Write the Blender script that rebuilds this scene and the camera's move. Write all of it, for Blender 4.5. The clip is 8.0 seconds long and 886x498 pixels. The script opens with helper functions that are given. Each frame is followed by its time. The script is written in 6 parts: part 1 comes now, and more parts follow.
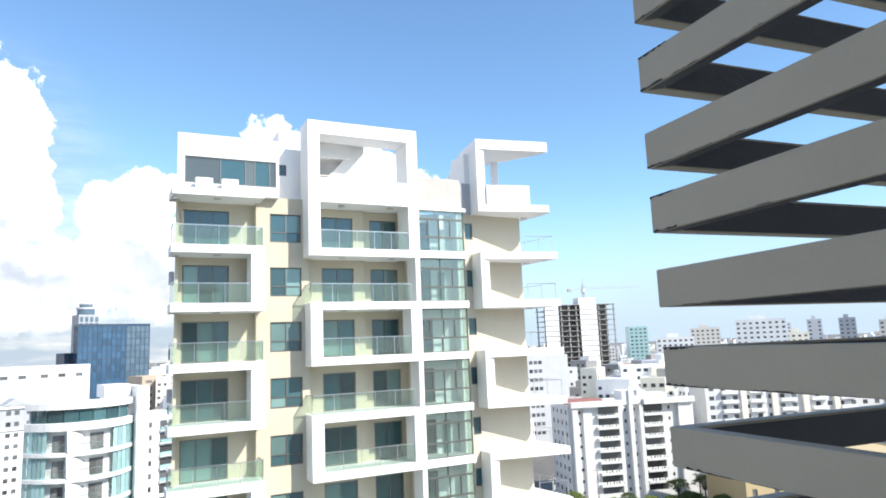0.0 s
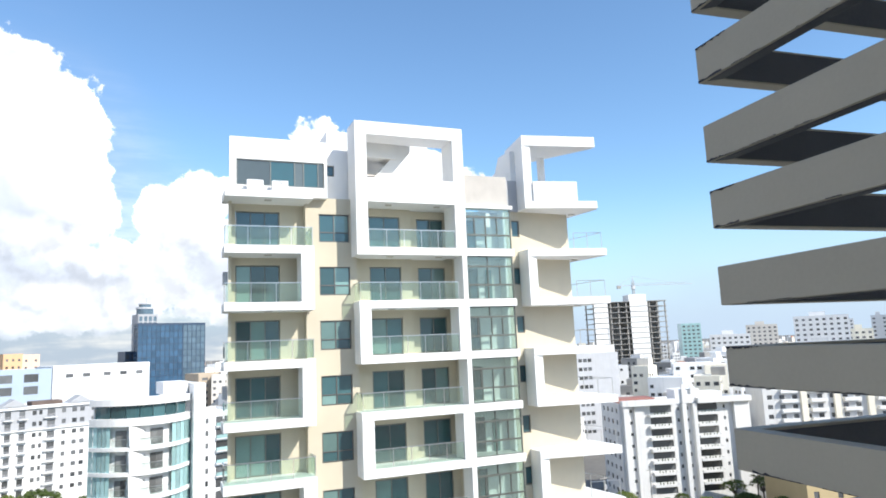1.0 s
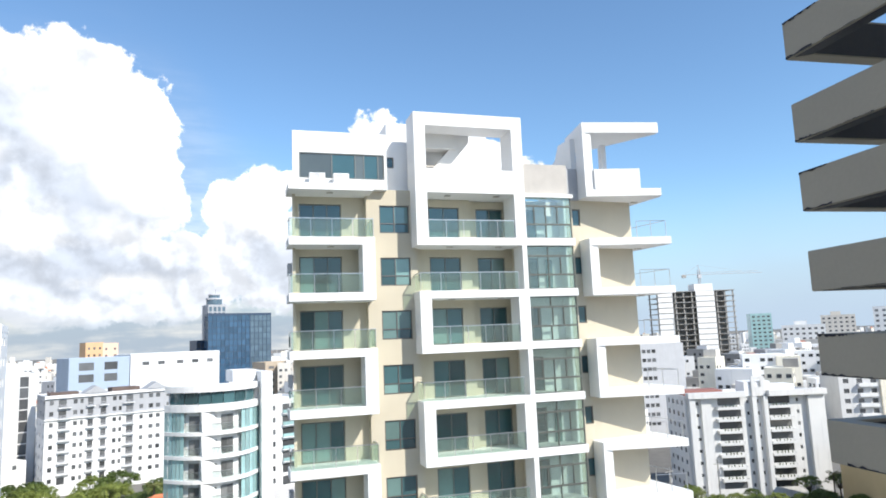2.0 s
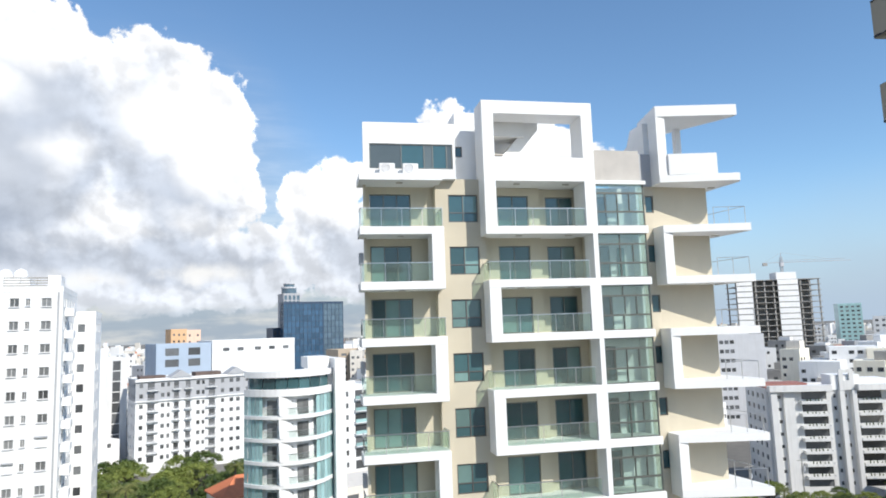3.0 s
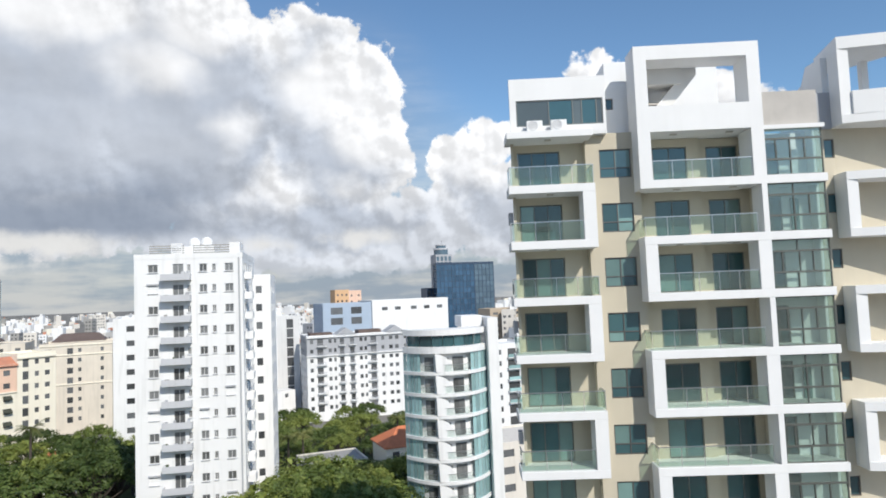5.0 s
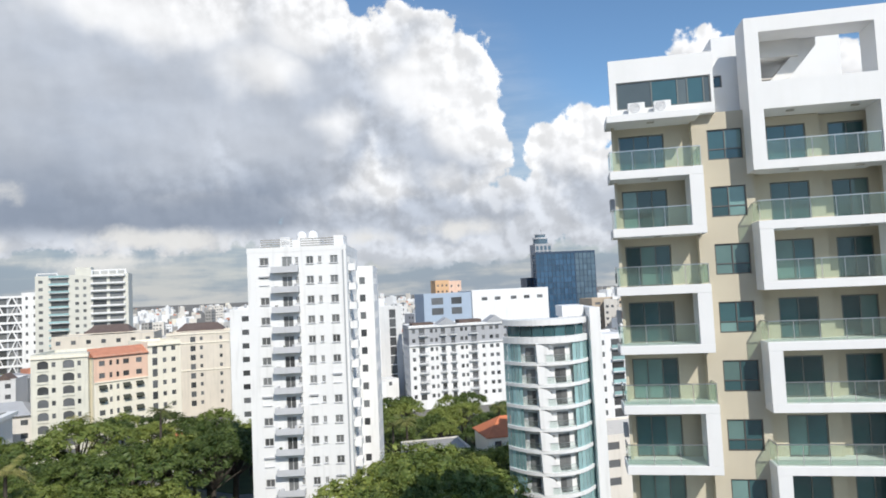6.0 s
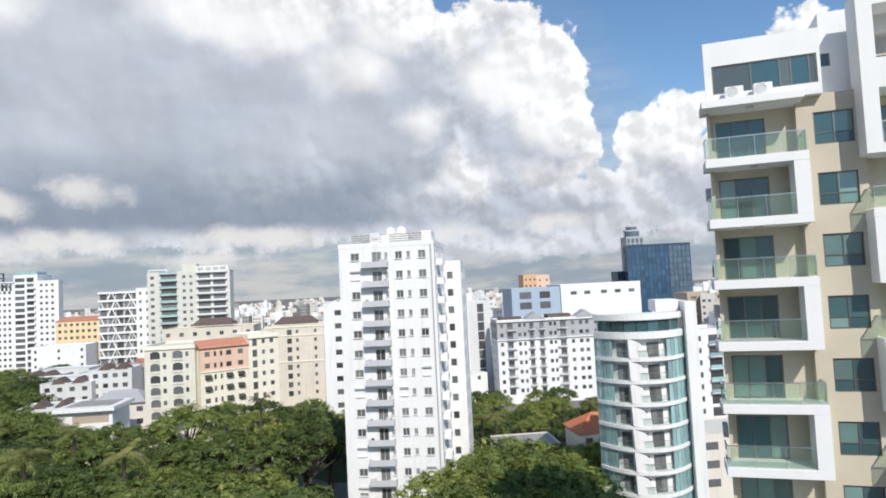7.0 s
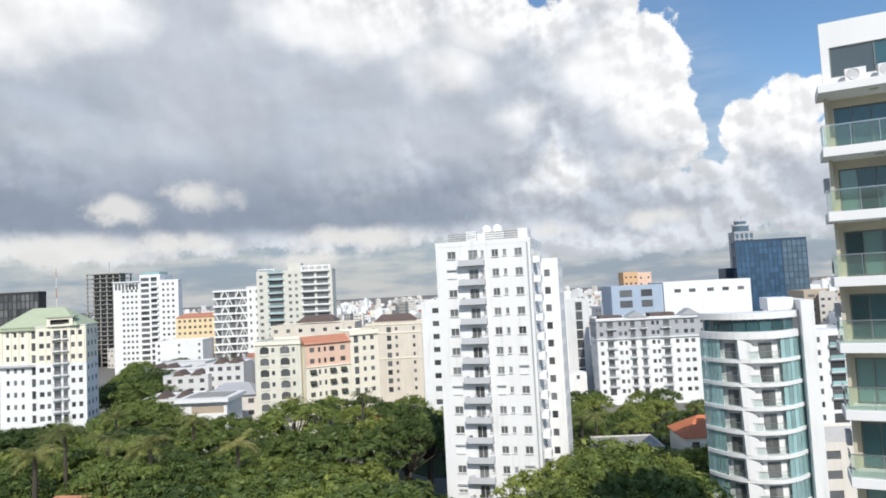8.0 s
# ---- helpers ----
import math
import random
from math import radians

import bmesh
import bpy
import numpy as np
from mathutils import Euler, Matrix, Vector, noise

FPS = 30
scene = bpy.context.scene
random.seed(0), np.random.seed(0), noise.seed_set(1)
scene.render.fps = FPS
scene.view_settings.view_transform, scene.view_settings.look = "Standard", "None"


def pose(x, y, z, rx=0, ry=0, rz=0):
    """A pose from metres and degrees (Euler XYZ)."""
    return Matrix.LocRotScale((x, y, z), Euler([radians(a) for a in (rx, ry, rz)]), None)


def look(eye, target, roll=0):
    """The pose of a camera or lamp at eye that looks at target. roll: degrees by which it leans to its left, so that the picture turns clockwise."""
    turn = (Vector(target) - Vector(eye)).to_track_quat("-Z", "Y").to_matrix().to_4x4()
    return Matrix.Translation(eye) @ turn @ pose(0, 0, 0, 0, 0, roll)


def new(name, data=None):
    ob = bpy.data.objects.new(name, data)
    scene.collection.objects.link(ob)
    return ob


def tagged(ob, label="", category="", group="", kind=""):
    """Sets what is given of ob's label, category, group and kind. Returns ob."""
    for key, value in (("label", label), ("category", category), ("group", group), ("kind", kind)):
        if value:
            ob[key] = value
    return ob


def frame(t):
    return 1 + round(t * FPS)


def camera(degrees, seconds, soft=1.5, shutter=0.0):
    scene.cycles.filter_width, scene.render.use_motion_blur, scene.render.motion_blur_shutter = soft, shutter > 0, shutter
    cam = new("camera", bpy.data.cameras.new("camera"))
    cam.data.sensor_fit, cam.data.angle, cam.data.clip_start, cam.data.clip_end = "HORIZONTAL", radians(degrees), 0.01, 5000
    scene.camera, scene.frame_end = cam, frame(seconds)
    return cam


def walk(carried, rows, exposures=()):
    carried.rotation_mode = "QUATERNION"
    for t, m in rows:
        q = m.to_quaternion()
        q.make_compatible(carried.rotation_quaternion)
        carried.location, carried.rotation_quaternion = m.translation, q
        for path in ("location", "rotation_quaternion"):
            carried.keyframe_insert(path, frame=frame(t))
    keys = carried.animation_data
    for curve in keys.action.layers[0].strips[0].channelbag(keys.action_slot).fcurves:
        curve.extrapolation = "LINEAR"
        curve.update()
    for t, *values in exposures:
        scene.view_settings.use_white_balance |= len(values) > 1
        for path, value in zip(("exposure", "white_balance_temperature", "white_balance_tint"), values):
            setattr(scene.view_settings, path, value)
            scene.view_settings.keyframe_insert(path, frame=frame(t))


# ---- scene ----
cam = camera(67.6, 8.0, soft=1.8)
EYE = 33.0
LAND = -5.5   # street level
ROWS = [
    (0.0, 0.000, 0.000, 0.000, -26.00, 8.24, 2.33),
    (0.5, 0.007, 0.012, 0.004, -24.62, 8.28, 2.95),
    (1.0, -0.009, 0.012, 0.004, -21.90, 8.23, 2.43),
    (1.2, -0.014, 0.013, 0.004, -21.40, 8.20, 2.41),
    (2.3, -0.045, 0.027, -0.002, -15.88, 7.48, 2.22),
    (2.5, -0.046, 0.027, -0.002, -15.86, 7.48, 2.22),
    (3.0, -0.080, -0.025, -0.015, -10.83, 6.86, 1.89),
    (3.5, -0.108, -0.044, -0.010, -7.70, 6.36, 1.48),
    (4.0, -0.128, -0.059, 0.004, -4.12, 5.44, 1.87),
    (4.5, -0.139, -0.028, 0.008, -0.35, 4.22, 2.13),
    (4.7, -0.140, -0.008, 0.007, 0.19, 4.08, 2.15),
    (5.8, -0.129, 0.122, -0.018, 9.63, 3.27, 2.64),
    (6.0, -0.128, 0.145, -0.022, 10.70, 3.36, 2.65),
    (6.5, -0.124, 0.205, -0.037, 14.84, 3.26, 2.67),
    (7.0, -0.117, 0.210, -0.038, 18.28, 3.24, 2.83),
    (7.5, -0.120, 0.194, -0.047, 23.42, 3.45, 2.79),
    (8.0, -0.107, 0.142, -0.062, 26.62, 3.50, 2.92),
]
EXPOSURES = [(0.0, 0.63), (1.0, 0.50), (2.5, 0.24), (3.5, -0.04), (4.5, -0.19), (6.0, -0.20), (8.0, -0.20)]
walk(cam, [(t, pose(x, y, EYE + z, 90 + pitch, roll, yaw)) for t, x, y, z, yaw, pitch, roll in ROWS], EXPOSURES)

# ---- sun and sky ----
SUN = Vector((0.64, -1.0, 0.98)).normalized()
sun = new("sun", bpy.data.lights.new("sun", "SUN"))
sun.data.energy, sun.data.angle, sun.data.color = 4.6, radians(0.53), (1.0, 0.95, 0.87)
sun.matrix_world = look(SUN * 300, (0, 0, 0))

world = bpy.data.worlds.new("sky")
scene.world = world
world.use_nodes = True
wn, wl = world.node_tree.nodes, world.node_tree.links
wn.clear()


def wmath(op, a, b=None, c=None, clamp=False):
    n = wn.new("ShaderNodeMath")
    n.operation, n.use_clamp = op, clamp
    for i, v in enumerate((a, b, c)):
        if v is None:
            continue
        if isinstance(v, (int, float)):
            n.inputs[i].default_value = v
        else:
            wl.new(v, n.inputs[i])
    return n.outputs[0]


sky = wn.new("ShaderNodeTexSky")
sky.sky_type, sky.sun_disc = "NISHITA", False
sky.sun_elevation = math.asin(SUN.z)
sky.sun_rotation = math.atan2(SUN.x, SUN.y)
sky.air_density, sky.dust_density, sky.ozone_density = 1.0, 0.2, 3.0
tc = wn.new("ShaderNodeTexCoord")
sep = wn.new("ShaderNodeSeparateXYZ")
wl.new(tc.outputs["Generated"], sep.inputs[0])
az = wmath("MULTIPLY", wmath("ARCTAN2", sep.outputs[0], sep.outputs[1]), 57.2958)
el = wmath("MULTIPLY", wmath("ARCSINE", sep.outputs[2]), 57.2958)


def wnoise(scale, detail, rough, stretch=1.0, shift=0.0):
    v = wn.new("ShaderNodeCombineXYZ")
    wl.new(az, v.inputs[0])
    wl.new(wmath("MULTIPLY", el, stretch), v.inputs[1])
    v.inputs[2].default_value = shift
    n = wn.new("ShaderNodeTexNoise")
    n.inputs["Scale"].default_value, n.inputs["Detail"].default_value, n.inputs["Roughness"].default_value = scale, detail, rough
    wl.new(v.outputs[0], n.inputs["Vector"])
    return n.outputs[0]


n1, n2, n3 = wnoise(0.16, 9, 0.62), wnoise(0.6, 6, 0.6, 1.0, 7.0), wnoise(0.09, 5, 0.5, 1.6, 3.0)
wa, we = wnoise(0.10, 4, 0.55, 1.0, 11.0), wnoise(0.14, 4, 0.55, 1.0, 17.0)
waz = wmath("ADD", az, wmath("MULTIPLY_ADD", wa, 9.0, -4.5))
wel = wmath("ADD", el, wmath("MULTIPLY_ADD", we, 6.0, -3.0))


def field(blobs, az, el):
    """Highest where one of the soft ellipses (azimuth, elevation, half widths, in degrees) has its middle; zero at their rims."""
    best = None
    for a, e, ra, re in blobs:
        d = wmath("ADD", wmath("POWER", wmath("MULTIPLY_ADD", az, 1 / ra, -a / ra), 2.0), wmath("POWER", wmath("MULTIPLY_ADD", el, 1 / re, -e / re), 2.0))
        f = wmath("SUBTRACT", 1.0, wmath("SQRT", d))
        f = wmath("MULTIPLY", f, min(ra, re) / 4.0)
        best = f if best is None else wmath("SMOOTH_MAX", best, f, 0.12)
    return best


def ramp(v, lo, hi, a=0.0, b=1.0):
    n = wn.new("ShaderNodeMapRange")
    n.interpolation_type = "SMOOTHSTEP"
    for i, x in enumerate((lo, hi, a, b)):
        n.inputs[i + 1].default_value = x
    wl.new(v, n.inputs[0])
    return n.outputs[0]


def wmix(f, a, b):
    n = wn.new("ShaderNodeMix")
    n.data_type = "RGBA"
    for i, v in ((0, f), (6, a), (7, b)):
        if isinstance(v, tuple):
            n.inputs[i].default_value = (*v, 1)
        else:
            wl.new(v, n.inputs[i])
    return n.outputs[2]


# cumulus in the west, thinning to clear sky in the east
CLOUDS = [(-45, 17, 30, 12), (-24, 16, 10, 10), (-13.5, 17, 6.5, 6.8), (-10.5, 12, 6.5, 6), (-9, 16.5, 4.2, 5), (0.0, 10.3, 3.4, 3.6), (2.6, 12.6, 2.4, 2.5), (4.6, 13.2, 1.6, 1.4), (4, 7, 6, 4.6),
          (-12, 6, 16, 4), (11.4, 16.9, 1.7, 2.2), (12.4, 18.4, 1.3, 1.3), (14.2, 15.8, 2.6, 1.8), (23, 14.6, 3.5, 1.8), (-85, 14, 22, 13), (-120, 30, 22, 12), (-52, 7.5, 34, 4.0), (150, 22, 24, 8)]
BRIGHT = [(-60, 23, 9, 7), (-20, 23, 8, 4), (-34, 23, 9, 3.5), (-24, 19, 5, 2.5), (-21, 14.5, 2.5, 2.0), (-10, 19, 6, 4), (-7, 16, 4, 5), (-1, 12.5, 4, 3.5), (3, 12.5, 4, 4), (12.5, 18, 4, 4), (-14.5, 8.8, 2.6, 1.8), (-10.5, 8.6, 2.2, 2.0), (-30, 24.5, 5, 2.5), (23, 15, 5, 3), (150, 22, 24, 8)]
PUFFS = [(-46.9, 8.5, 2.9, 1.35), (-52, 7.4, 2.9, 1.15), (-34, 4.9, 6.0, 1.0), (-57, 4.4, 7, 1.4), (-48, 4.6, 4, 1.2), (-17, 4.6, 3.0, 0.8), (-38, 3.2, 5, 0.9), (-9, 5.2, 4.0, 0.8)]
vor = wn.new("ShaderNodeTexVoronoi")
vor.feature = "SMOOTH_F1"
vor.inputs["Scale"].default_value = 0.42
vv = wn.new("ShaderNodeCombineXYZ")
wl.new(wmath("MULTIPLY_ADD", n1, 3.0, az), vv.inputs[0])
wl.new(wmath("MULTIPLY_ADD", n2, 2.0, el), vv.inputs[1])
wl.new(vv.outputs[0], vor.inputs["Vector"])
billow = wmath("SUBTRACT", 0.55, vor.outputs["Distance"])
lump = wmath("ADD", wmath("MULTIPLY_ADD", n1, 1.3, -0.65), wmath("ADD", wmath("MULTIPLY_ADD", n2, 0.7, -0.35), wmath("MULTIPLY", billow, 0.45)))


def shifted(scale, detail, rough, shift, da, de):
    """The same noise as wnoise, read a step aside."""
    v = wn.new("ShaderNodeCombineXYZ")
    wl.new(wmath("ADD", az, da), v.inputs[0])
    wl.new(wmath("ADD", el, de), v.inputs[1])
    v.inputs[2].default_value = shift
    n = wn.new("ShaderNodeTexNoise")
    n.inputs["Scale"].default_value, n.inputs["Detail"].default_value, n.inputs["Roughness"].default_value = scale, detail, rough
    wl.new(v.outputs[0], n.inputs["Vector"])
    return n.outputs[0]


large = wmath("SUBTRACT", wnoise(0.14, 2, 0.4, 1.0, 31.0), shifted(0.14, 2, 0.4, 31.0, 0.9, 1.4))
depth = wmath("ADD", field(CLOUDS, az, el), wmath("MULTIPLY", lump, 0.8))
small = wmath("SUBTRACT", wnoise(0.40, 4, 0.5, 1.0, 37.0), shifted(0.40, 4, 0.5, 37.0, 0.45, 0.6))
small = wmath("MULTIPLY", small, ramp(depth, 0.3, 1.5, 1.0, 0.14))
cover = ramp(depth, 0.0, 0.10)
rim = wmath("MAXIMUM", ramp(depth, 0.05, 0.7), ramp(el, 6.5, 11.0, 0.7, 0.0))
soft = wnoise(0.12, 3, 0.45, 1.0, 41.0)
lit = ramp(wmath("ADD", field(BRIGHT, waz, wel), wmath("MULTIPLY_ADD", soft, 1.6, -0.8)), -0.25, 0.55)
shade = wmath("MULTIPLY", rim, wmath("SUBTRACT", 1.0, wmath("MULTIPLY", lit, 0.95)))
shade = wmath("MULTIPLY", shade, ramp(wmath("MULTIPLY_ADD", lump, 0.12, n3), 0.25, 0.7, 1.0, 0.8))
puff = ramp(wmath("ADD", field(PUFFS, wmath("MULTIPLY_ADD", n2, 1.6, wmath("ADD", az, -0.8)), wmath("MULTIPLY_ADD", n1, 1.0, wmath("ADD", el, -0.5))), wmath("MULTIPLY", lump, 0.5)), -0.04, 0.26)
sag = wmath("ADD", el, wmath("MULTIPLY_ADD", n3, 5.0, -2.5))
band = wmath("MULTIPLY", ramp(el, 4.2, 6.2, 0.0, 1.0), ramp(sag, 6.5, 13.5, 1.0, 0.0))
west = ramp(wmath("ADD", az, wmath("MULTIPLY_ADD", n1, 8.0, -4.0)), -26.0, -15.0, 1.0, 0.0)
cloud = wmix(shade, (1.14, 1.15, 1.17), (0.555, 0.62, 0.73))
relief = wmath("MULTIPLY", ramp(large, -0.22, 0.18, 0.90, 1.08), ramp(small, -0.14, 0.14, 0.80, 1.10))
rm = wn.new("ShaderNodeVectorMath")
rm.operation = "SCALE"
wl.new(cloud, rm.inputs[0])
wl.new(relief, rm.inputs["Scale"])
cloud = wmix(wmath("MULTIPLY", wmath("MULTIPLY", band, west), 0.85), rm.outputs[0], (0.29, 0.35, 0.455))
n4 = wnoise(0.11, 6, 0.55, 6.0, 23.0)
low = wmix(ramp(wmath("ADD", n4, wmath("MULTIPLY", n2, 0.2)), 0.48, 0.78), (0.36, 0.43, 0.52), (0.66, 0.67, 0.67))
blue = wn.new("ShaderNodeMix")
blue.data_type, blue.blend_type = "RGBA", "MULTIPLY"
blue.inputs[0].default_value = 1.0
wl.new(sky.outputs[0], blue.inputs[6])
blue.inputs[7].default_value = (0.134, 0.154, 0.161, 1)
veil = ramp(wmath("ADD", wmath("MULTIPLY", wmath("ABSOLUTE", el), ramp(az, -8.0, 12.0, 0.45, 1.0)), wmath("MULTIPLY_ADD", n3, 4.0, -2.0)), 0.0, 12.5, 0.97, 0.0)
eastside = ramp(az, 6.0, 30.0, 0.0, 1.0)
col = wmix(veil, blue.outputs[2], wmix(eastside, low, (0.43, 0.54, 0.68)))
col = wmix(wmath("MULTIPLY", cover, ramp(el, 0.8, 3.2)), col, cloud)
col = wmix(wmath("MULTIPLY", puff, 0.8), col, (0.98, 0.97, 0.94))
back = wn.new("ShaderNodeBackground")
back.inputs[1].default_value = 1.0
wl.new(col, back.inputs[0])
wout = wn.new("ShaderNodeOutputWorld")
wl.new(back.outputs[0], wout.inputs[0])

# ---- materials ----
def material(name, color, rough=0.7, metal=0.0, vary=0.12, scale=1.5, grain=30.0, bump=0.15, stain=None, piece=0.0):
    """A surface with broad variation, fine grain, relief and, where given, streaky stains."""
    m = bpy.data.materials.new(name)
    m.use_nodes = True
    n, l = m.node_tree.nodes, m.node_tree.links
    b = n["Principled BSDF"]
    b.inputs["Roughness"].default_value, b.inputs["Metallic"].default_value = rough, metal
    tc = n.new("ShaderNodeTexCoord")
    geo = n.new("ShaderNodeNewGeometry")
    big, fine = n.new("ShaderNodeTexNoise"), n.new("ShaderNodeTexNoise")
    big.inputs["Scale"].default_value, big.inputs["Detail"].default_value = scale, 5
    fine.inputs["Scale"].default_value, fine.inputs["Detail"].default_value = grain, 4
    l.new(geo.outputs["Position"], big.inputs["Vector"])
    l.new(geo.outputs["Position"], fine.inputs["Vector"])
    mix = n.new("ShaderNodeMix")
    mix.data_type = "RGBA"
    dark = [c * (1 - vary) for c in color]
    light = [min(1, c * (1 + vary * 0.6)) for c in color]
    mix.inputs[6].default_value, mix.inputs[7].default_value = (*dark, 1), (*light, 1)
    add = n.new("ShaderNodeMath")
    add.operation = "MULTIPLY_ADD"
    l.new(fine.outputs[0], add.inputs[0])
    add.inputs[1].default_value = 0.5
    half = n.new("ShaderNodeMath")
    half.operation = "MULTIPLY_ADD"
    l.new(big.outputs[0], half.inputs[0])
    half.inputs[1].default_value, half.inputs[2].default_value = 1.3, -0.4
    l.new(half.outputs[0], add.inputs[2])
    l.new(add.outputs[0], mix.inputs[0])
    col = mix.outputs[2]
    if stain:
        mp = n.new("ShaderNodeMapping")
        mp.inputs["Scale"].default_value = (1.6, 1.6, 0.12)
        l.new(geo.outputs["Position"], mp.inputs["Vector"])
        st = n.new("ShaderNodeTexNoise")
        st.inputs["Scale"].default_value, st.inputs["Detail"].default_value = 1.0, 6
        l.new(mp.outputs[0], st.inputs["Vector"])
        ramp = n.new("ShaderNodeMapRange")
        ramp.inputs[1].default_value, ramp.inputs[2].default_value = 0.52, 0.8
        ramp.inputs[4].default_value = 0.55
        l.new(st.outputs[0], ramp.inputs[0])
        mix2 = n.new("ShaderNodeMix")
        mix2.data_type = "RGBA"
        mix2.inputs[7].default_value = (*stain, 1)
        l.new(ramp.outputs[0], mix2.inputs[0])
        l.new(col, mix2.inputs[6])
        col = mix2.outputs[2]
    if piece:
        info = n.new("ShaderNodeObjectInfo")
        hsv = n.new("ShaderNodeHueSaturation")
        mr = n.new("ShaderNodeMapRange")
        mr.inputs[3].default_value, mr.inputs[4].default_value = 1 - piece, 1 + piece
        l.new(info.outputs["Random"], mr.inputs[0])
        l.new(mr.outputs[0], hsv.inputs["Value"])
        l.new(col, hsv.inputs["Color"])
        col = hsv.outputs[0]
    l.new(col, b.inputs["Base Color"])
    if bump:
        bp = n.new("ShaderNodeBump")
        bp.inputs["Strength"].default_value, bp.inputs["Distance"].default_value = bump, 0.02
        l.new(fine.outputs[0], bp.inputs["Height"])
        l.new(bp.outputs[0], b.inputs["Normal"])
    return m


def window_glass(name, color, rough=0.04, wave=0.03, piece=0.5):
    """Reflecting glazing in front of a dark room: a dark, glossy, slightly wavy sheet."""
    m = material(name, color, rough, 0.0, 0.25, 0.35, 2.0, 0, None, piece)
    n, l = m.node_tree.nodes, m.node_tree.links
    b = n["Principled BSDF"]
    b.inputs["Specular IOR Level"].default_value = 0.9
    w = n.new("ShaderNodeTexNoise")
    w.inputs["Scale"].default_value = 0.8
    geo = n.new("ShaderNodeNewGeometry")
    l.new(geo.outputs["Position"], w.inputs["Vector"])
    bp = n.new("ShaderNodeBump")
    bp.inputs["Strength"].default_value, bp.inputs["Distance"].default_value = wave, 0.1
    l.new(w.outputs[0], bp.inputs["Height"])
    l.new(bp.outputs[0], b.inputs["Normal"])
    return m


def clear_glass(name, tint, rough=0.02, solid=0.25, ior=1.5):
    """Thin clear glass: mostly see-through in its tint, with a mirror sheen."""
    m = bpy.data.materials.new(name)
    m.use_nodes = True
    n, l = m.node_tree.nodes, m.node_tree.links
    n.clear()
    tr, gl, df = n.new("ShaderNodeBsdfTransparent"), n.new("ShaderNodeBsdfGlossy"), n.new("ShaderNodeBsdfDiffuse")
    tr.inputs[0].default_value = (*tint, 1)
    df.inputs[0].default_value = (*[c * 0.75 for c in tint], 1)
    gl.inputs["Roughness"].default_value = rough
    lw, p5, fr = n.new("ShaderNodeLayerWeight"), n.new("ShaderNodeMath"), n.new("ShaderNodeMath")
    lw.inputs[0].default_value = 0.5
    p5.operation, fr.operation = "POWER", "MULTIPLY_ADD"
    p5.inputs[1].default_value = 5.0
    f0 = ((ior - 1) / (ior + 1)) ** 2
    fr.inputs[1].default_value, fr.inputs[2].default_value = 1 - f0, f0
    l.new(lw.outputs["Facing"], p5.inputs[0])
    l.new(p5.outputs[0], fr.inputs[0])
    a, b = n.new("ShaderNodeMixShader"), n.new("ShaderNodeMixShader")
    a.inputs[0].default_value = solid
    tl, both = n.new("ShaderNodeBsdfTranslucent"), n.new("ShaderNodeMixShader")
    tl.inputs[0].default_value = (*tint, 1)
    l.new(df.outputs[0], both.inputs[1])
    l.new(tl.outputs[0], both.inputs[2])
    l.new(tr.outputs[0], a.inputs[1])
    l.new(both.outputs[0], a.inputs[2])
    l.new(fr.outputs[0], b.inputs[0])
    l.new(a.outputs[0], b.inputs[1])
    l.new(gl.outputs[0], b.inputs[2])
    out = n.new("ShaderNodeOutputMaterial")
    l.new(b.outputs[0], out.inputs[0])
    return m


WHITE = material("white_render", (0.80, 0.80, 0.79), 0.75, 0, 0.05, 0.7, 40, 0.1, (0.74, 0.74, 0.72))
WHITE2 = material("white_paint_weathered", (0.82, 0.82, 0.81), 0.8, 0, 0.06, 0.25, 12, 0.1, (0.58, 0.58, 0.56))
TAN = material("tan_render", (0.55, 0.495, 0.385), 0.85, 0, 0.07, 0.8, 40, 0.12, (0.50, 0.45, 0.355))
GREIGE = material("raw_concrete_render", (0.50, 0.47, 0.43), 0.9, 0, 0.15, 1.2, 25, 0.2, (0.58, 0.55, 0.5))
SOFFIT = material("soffit_white", (0.70, 0.69, 0.66), 0.8, 0, 0.06, 1, 30, 0.1)
ALU = material("bronze_aluminium", (0.16, 0.15, 0.14), 0.4, 0.6, 0.15, 2, 60, 0.05)
STEEL = material("brushed_steel", (0.62, 0.63, 0.64), 0.3, 0.9, 0.1, 3, 80, 0.05)
PANE = window_glass("tower_window_glass", (0.045, 0.105, 0.115), 0.03, 0.03, 0.4)
PANE_LIGHT = window_glass("tower_window_glass_with_blind", (0.15, 0.25, 0.235), 0.05, 0.03, 0.3)
PANE_CITY = window_glass("city_window_glass", (0.11, 0.115, 0.12), 0.12, 0.02, 0.6)
BLUEGLASS = window_glass("shaded_blue_curtain_glass", (0.045, 0.105, 0.18), 0.03, 0.4, 0.25)
TEALGLASS = window_glass("teal_balcony_glass", (0.32, 0.50, 0.50), 0.06, 0.03, 0.25)
CLEARGLASS = clear_glass("clear_rail_glass", (0.93, 0.96, 0.95), 0.02, 0.03)
RAILGLASS = clear_glass("green_rail_glass", (0.84, 0.92, 0.875), 0.02, 0.075)
LOUVREMAT = material("warm_grey_louvre_paint", (0.40, 0.370, 0.305), 0.6, 0, 0.12, 3, 120, 0.03, (0.33, 0.30, 0.24))
SHADEPRIMER = material("shaded_dark_primer", (0.075, 0.08, 0.095), 0.75, 0, 0.15, 6, 90, 0.1)
